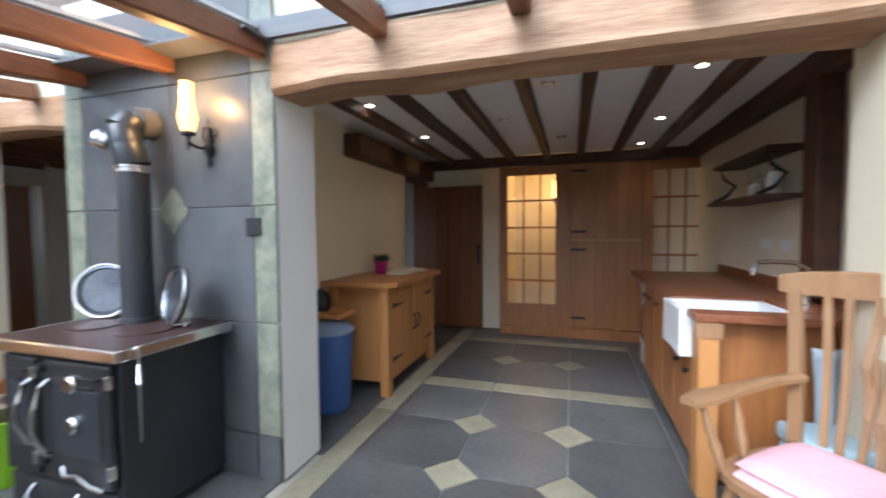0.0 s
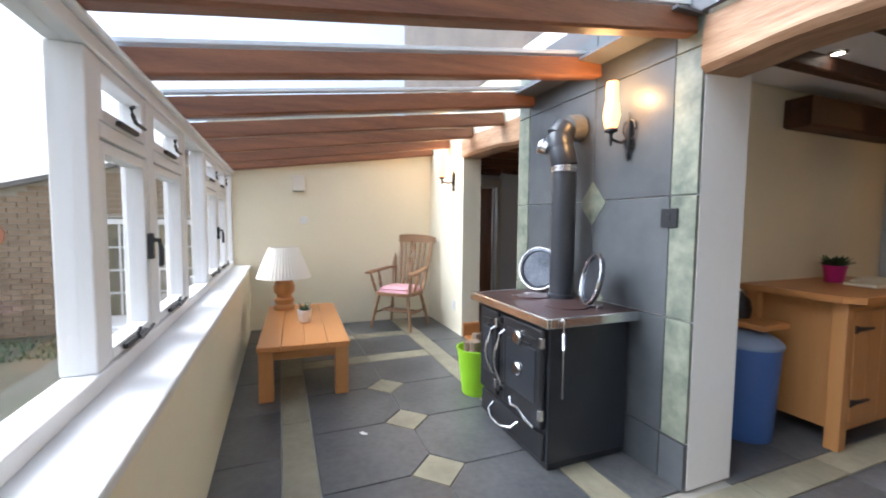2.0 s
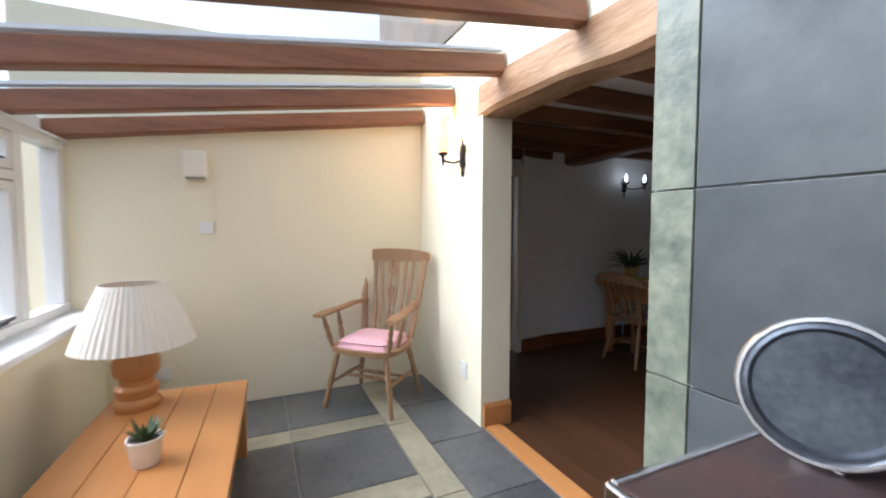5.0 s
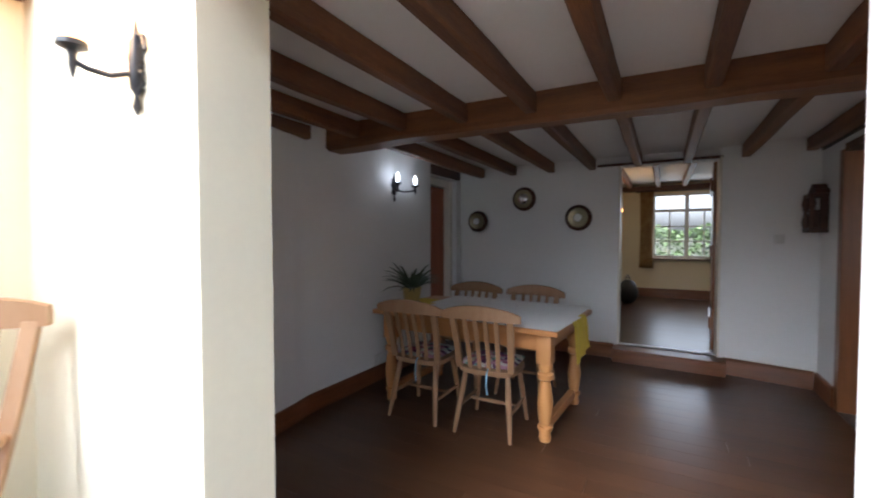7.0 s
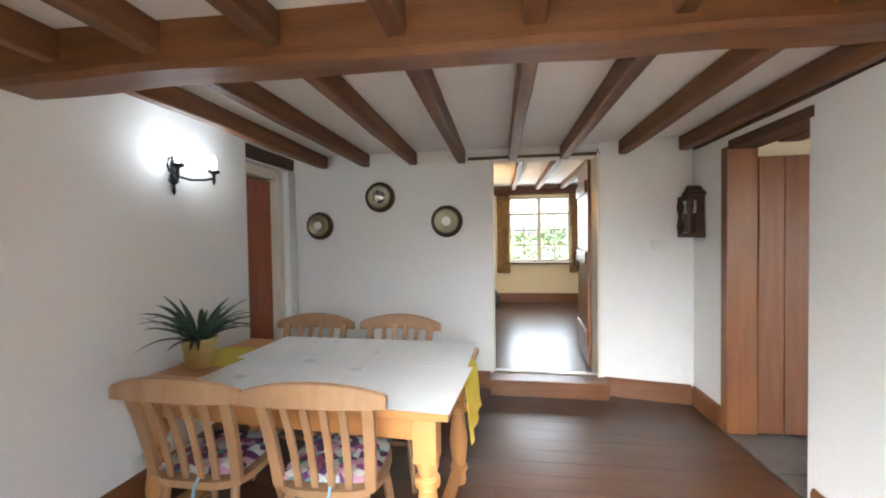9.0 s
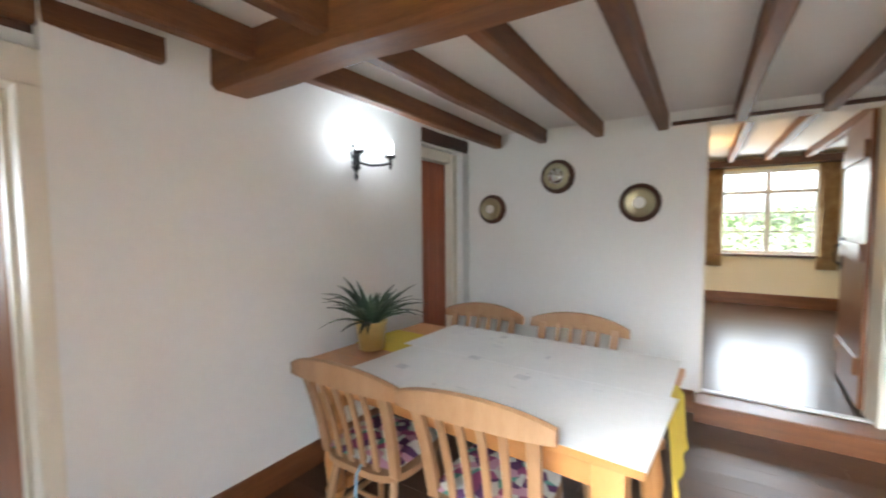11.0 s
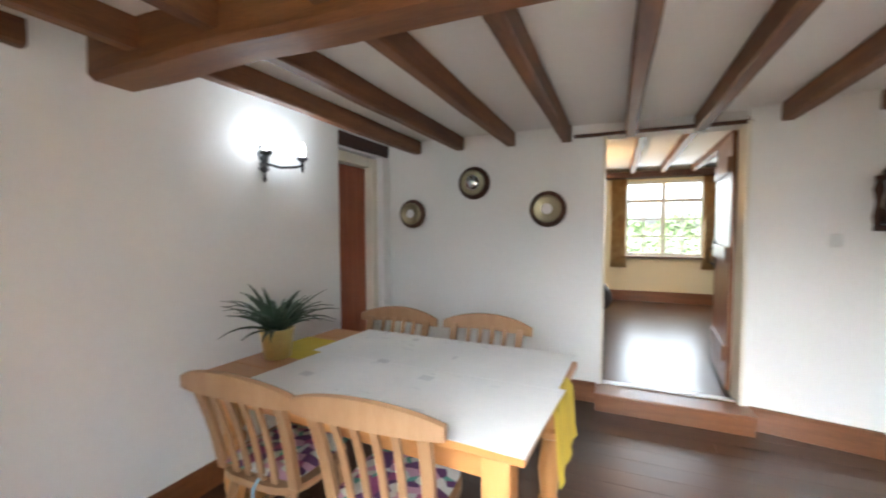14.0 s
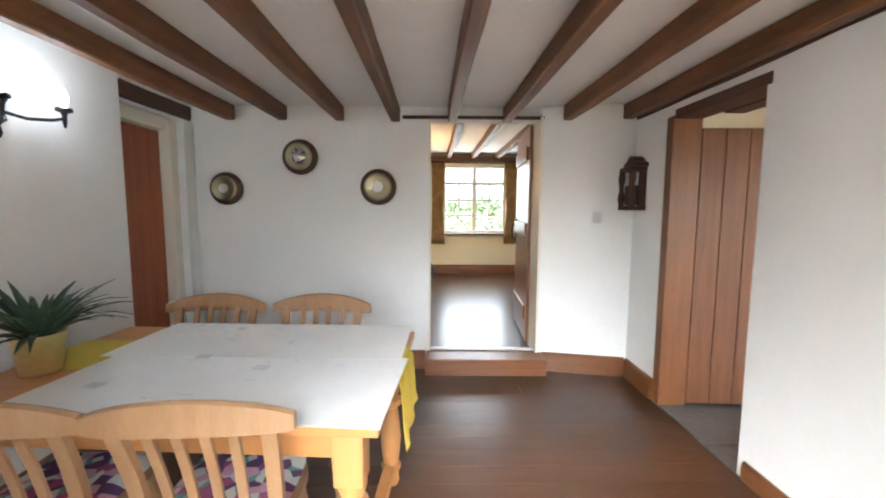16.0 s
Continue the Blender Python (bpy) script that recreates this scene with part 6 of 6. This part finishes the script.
gable(-4.3, -3.75, 0.0)
gable(-3.75, -2.1, 1.68)
gable(-2.1, 3.0, 0.0)
bm = bmesh.new()
prism(bm, [(-4.45, VERGE(-4.45)), (3.15, VERGE(3.15)), (3.15, VERGE(3.15) + 0.07), (-4.45, VERGE(-4.45) + 0.07)], -0.10, 3.0)
bmesh.ops.transform(bm, matrix=pose(0, 0, 0, 90, 0, 0), verts=bm.verts)
part("roof", bm, SLATE, shed)
for k, cx in enumerate((-2.52, -3.33)):
    d = part("door", boxes((cx - 0.40, -0.06, 0.05, cx - 0.32, -0.02, 1.66), (cx + 0.32, -0.06, 0.05, cx + 0.40, -0.02, 1.66), (cx - 0.32, -0.06, 0.05, cx + 0.32, -0.02, 0.22), (cx - 0.32, -0.06, 1.58, cx + 0.32, -0.02, 1.66)), PAINT, shed, "white glazed garden door")
    for zz in (0.56, 0.90, 1.24):
        part("glazing_bar", boxes((cx - 0.32, -0.05, zz - 0.014, cx + 0.32, -0.025, zz + 0.014)), PAINT, d)
    part("glazing_bar", boxes((cx - 0.014, -0.052, 0.22, cx + 0.014, -0.023, 1.58)), PAINT, d)
    part("pane", boxes((cx - 0.32, -0.045, 0.22, cx + 0.32, -0.04, 1.58)), PANE, d)
    part("backing", boxes((cx - 0.39, -0.3, 0.06, cx + 0.39, -0.25, 1.65)), BUFF, d)
part("door_sill", boxes((-3.75, -0.06, 0.0, -2.1, 0.05, 0.05), bevel=0.006), PAINT, shed)
bm = bmesh.new()
box(bm, -0.107, -0.011, -0.0325, 0.107, 0.004, 0.0325, 0.003)
brick_mesh = mesh_of("brick", bm, BRICK)
rnd = random.Random(7)
loose = bmesh.new()
count = 0
for r in range(33):
    for c in range(31):
        bx0 = -4.2 + c * 0.224 + (0.112 if r % 2 else 0)
        bz = 0.04 + r * 0.075
        if bz + 0.04 > VERGE(bx0 + 0.11) or (-3.86 < bx0 < -1.99 and bz < 1.70):
            continue
        if -2.0 < bx0 < -0.2 and bz > 0.3 and count < 290:
            count += 1
            b = new("brick", brick_mesh)
            b.parent = shed
            b.location = (bx0, 0.005 * rnd.random(), bz)
        else:
            box(loose, bx0 - 0.107, -0.011, bz - 0.0325, bx0 + 0.107, 0.003 * rnd.random() + 0.001, bz + 0.0325)
tagged(part("brickwork", loose, BRICK, shed), kind="stuff")
plq = thing("wall_plaque", -8.196, -3.28, 1.106, -90, "round terracotta plaque on the brick wall", "plaque")
bm = bmesh.new()
rod(bm, (0, 0.0, 0), (0, 0.03, 0), [(0, 0.17), (0.6, 0.17), (0.8, 0.15), (1, 0.13)], 28)
part("disc", bm, material("terracotta", (0.50, 0.19, 0.11), 0.8, vary=0.2), plq, smooth=True)
hedge = bmesh.new()
rnd = random.Random(4)
for k in range(5000):
    hx, hy = rnd.uniform(-8, 0.5), rnd.uniform(16.0, 17.2)
    hz = -0.3 + rnd.random() ** 0.8 * (2.0 + 0.5 * noise.noise((hx * 0.7, 0, 0)))
    leaf(hedge, (hx, hy, hz), (rnd.uniform(-1, 1), rnd.uniform(-1, 1), rnd.uniform(-0.5, 1)), 0.16, 0.10, 0.5, 2)
tagged(part("hedge", hedge, material("hedge_leaf", (0.11, 0.17, 0.06), 0.6, second=(0.06, 0.10, 0.03), scale=5, fine=40)), "loose green garden hedge beyond the window", "hedge", kind="stuff")

# ---------------------------------------------------------------- floor pieces
FLOOR = bpy.data.objects["floor"]
DFLOOR = bpy.data.objects["floor_dining"]
J = 0.004


def tile(outline, mat, top=0.0):
    bm = bmesh.new()
    cx = sum(p[0] for p in outline) / len(outline)
    cy = sum(p[1] for p in outline) / len(outline)
    lo = [bm.verts.new((x, y, -0.011)) for x, y in outline]
    mid = [bm.verts.new((x, y, top - 0.002)) for x, y in outline]
    hi = [bm.verts.new((x + (cx - x) * 0.012, y + (cy - y) * 0.012, top)) for x, y in outline]
    n = len(outline)
    for a, b in ((lo, mid), (mid, hi)):
        for k in range(n):
            bm.faces.new((a[k], a[(k + 1) % n], b[(k + 1) % n], b[k]))
    bm.faces.new(hi)
    part("tile", bm, mat, FLOOR)


def rects(x0, x1, y0, y1, px, py, mat, shift=0.0):
    nx, ny = max(1, round((x1 - x0) / px)), max(1, round((y1 - y0) / py))
    for i in range(nx):
        for k in range(ny):
            a, b = x0 + (x1 - x0) * i / nx + J, x0 + (x1 - x0) * (i + 1) / nx - J
            c, d = y0 + (y1 - y0) * k / ny + J, y0 + (y1 - y0) * (k + 1) / ny - J
            tile([(a, c), (b, c), (b, d), (a, d)], mat)


def octagons(x0, y0, nx, ny, px, py, q=0.155):
    """Large slabs whose inner corners are cut off, with a small pale square on its corner in each inner joint."""
    for i in range(nx):
        for k in range(ny):
            a, b, c, d = x0 + i * px + J, x0 + (i + 1) * px - J, y0 + k * py + J, y0 + (k + 1) * py - J
            out = []
            for x, y, cut, e1, e2 in ((a, c, i > 0 and k > 0, (0, q), (q, 0)), (b, c, i < nx - 1 and k > 0, (-q, 0), (0, q)), (b, d, i < nx - 1 and k < ny - 1, (0, -q), (-q, 0)), (a, d, i > 0 and k < ny - 1, (q, 0), (0, -q))):
                out += [(x + e1[0], y + e1[1]), (x + e2[0], y + e2[1])] if cut else [(x, y)]
            tile(out, SLATE)
            if i and k:
                x, y, r = x0 + i * px, y0 + k * py, q - 0.004
                tile([(x - r, y), (x, y - r), (x + r, y), (x, y + r)], BUFF)


rects(GX, 1.6, -0.06, 0.35, 0.6, 0.41, SLATE)
rects(GX, 1.6, 0.35, 0.53, 0.9, 0.18, BUFF)
octagons(-4.632, 0.53, 10, 2, 0.605, 0.61)
rects(-4.83, -4.632, 0.53, 1.75, 0.2, 0.61, BUFF)
rects(-5.45, -4.83, 0.53, 1.75, 0.62, 0.61, SLATE)
rects(-5.63, -5.45, 0.53, 1.75, 0.18, 0.61, BUFF)
rects(GX, -5.63, 0.53, 1.75, 0.6, 0.61, SLATE)
rects(GX, -2.16, 1.75, 1.93, 0.85, 0.18, BUFF)
rects(GX, -2.22, 1.93, 2.33, 0.6, 0.40, SLATE)
rects(-2.16, 1.6, 1.75, 1.93, 0.9, 0.18, BUFF)
rects(-2.16, -1.99, 1.93, 5.72, 0.17, 0.65, BUFF)
octagons(-1.99, 1.93, 3, 3, 0.615, 0.61)
rects(-0.145, 0.06, 1.93, 5.72, 0.2, 0.65, SLATE)
rects(0.06, 1.6, 1.93, 2.2, 0.5, 0.27, SLATE)
rects(-1.99, -0.145, 3.76, 3.95, 0.62, 0.19, BUFF)
octagons(-1.99, 3.95, 3, 2, 0.615, 0.66)
rects(-1.99, -0.145, 5.27, 5.43, 0.62, 0.16, BUFF)
rects(-1.99, -0.145, 5.43, 5.95, 0.62, 0.52, SLATE)
rects(-2.88, -2.16, 2.50, 5.95, 0.70, 0.58, SLATE)
rnd = random.Random(2)
y = 2.45
while y < 6.58:
    w = 0.145
    cut = rnd.uniform(-5.6, -3.6)
    for a, b in ((-6.72, cut), (cut, -2.885)):
        bm = boxes((a + 0.001, y + 0.001, -0.012, b - 0.001, min(y + w, 6.6) - 0.001, 0.0))
        part("board", bm, BOARDS, DFLOOR)
    y += w
SFLOOR = bpy.data.objects["floor_study"]
y = 0.95
while y < 4.3:
    cut = rnd.uniform(-9.4, -7.6)
    for a, b in ((-10.28, cut), (cut, -6.77)):
        part("board", boxes((a + 0.001, y + 0.0015, -0.002, b - 0.001, y + 0.1435, 0.006)), BOARDS, SFLOOR)
    y += 0.145
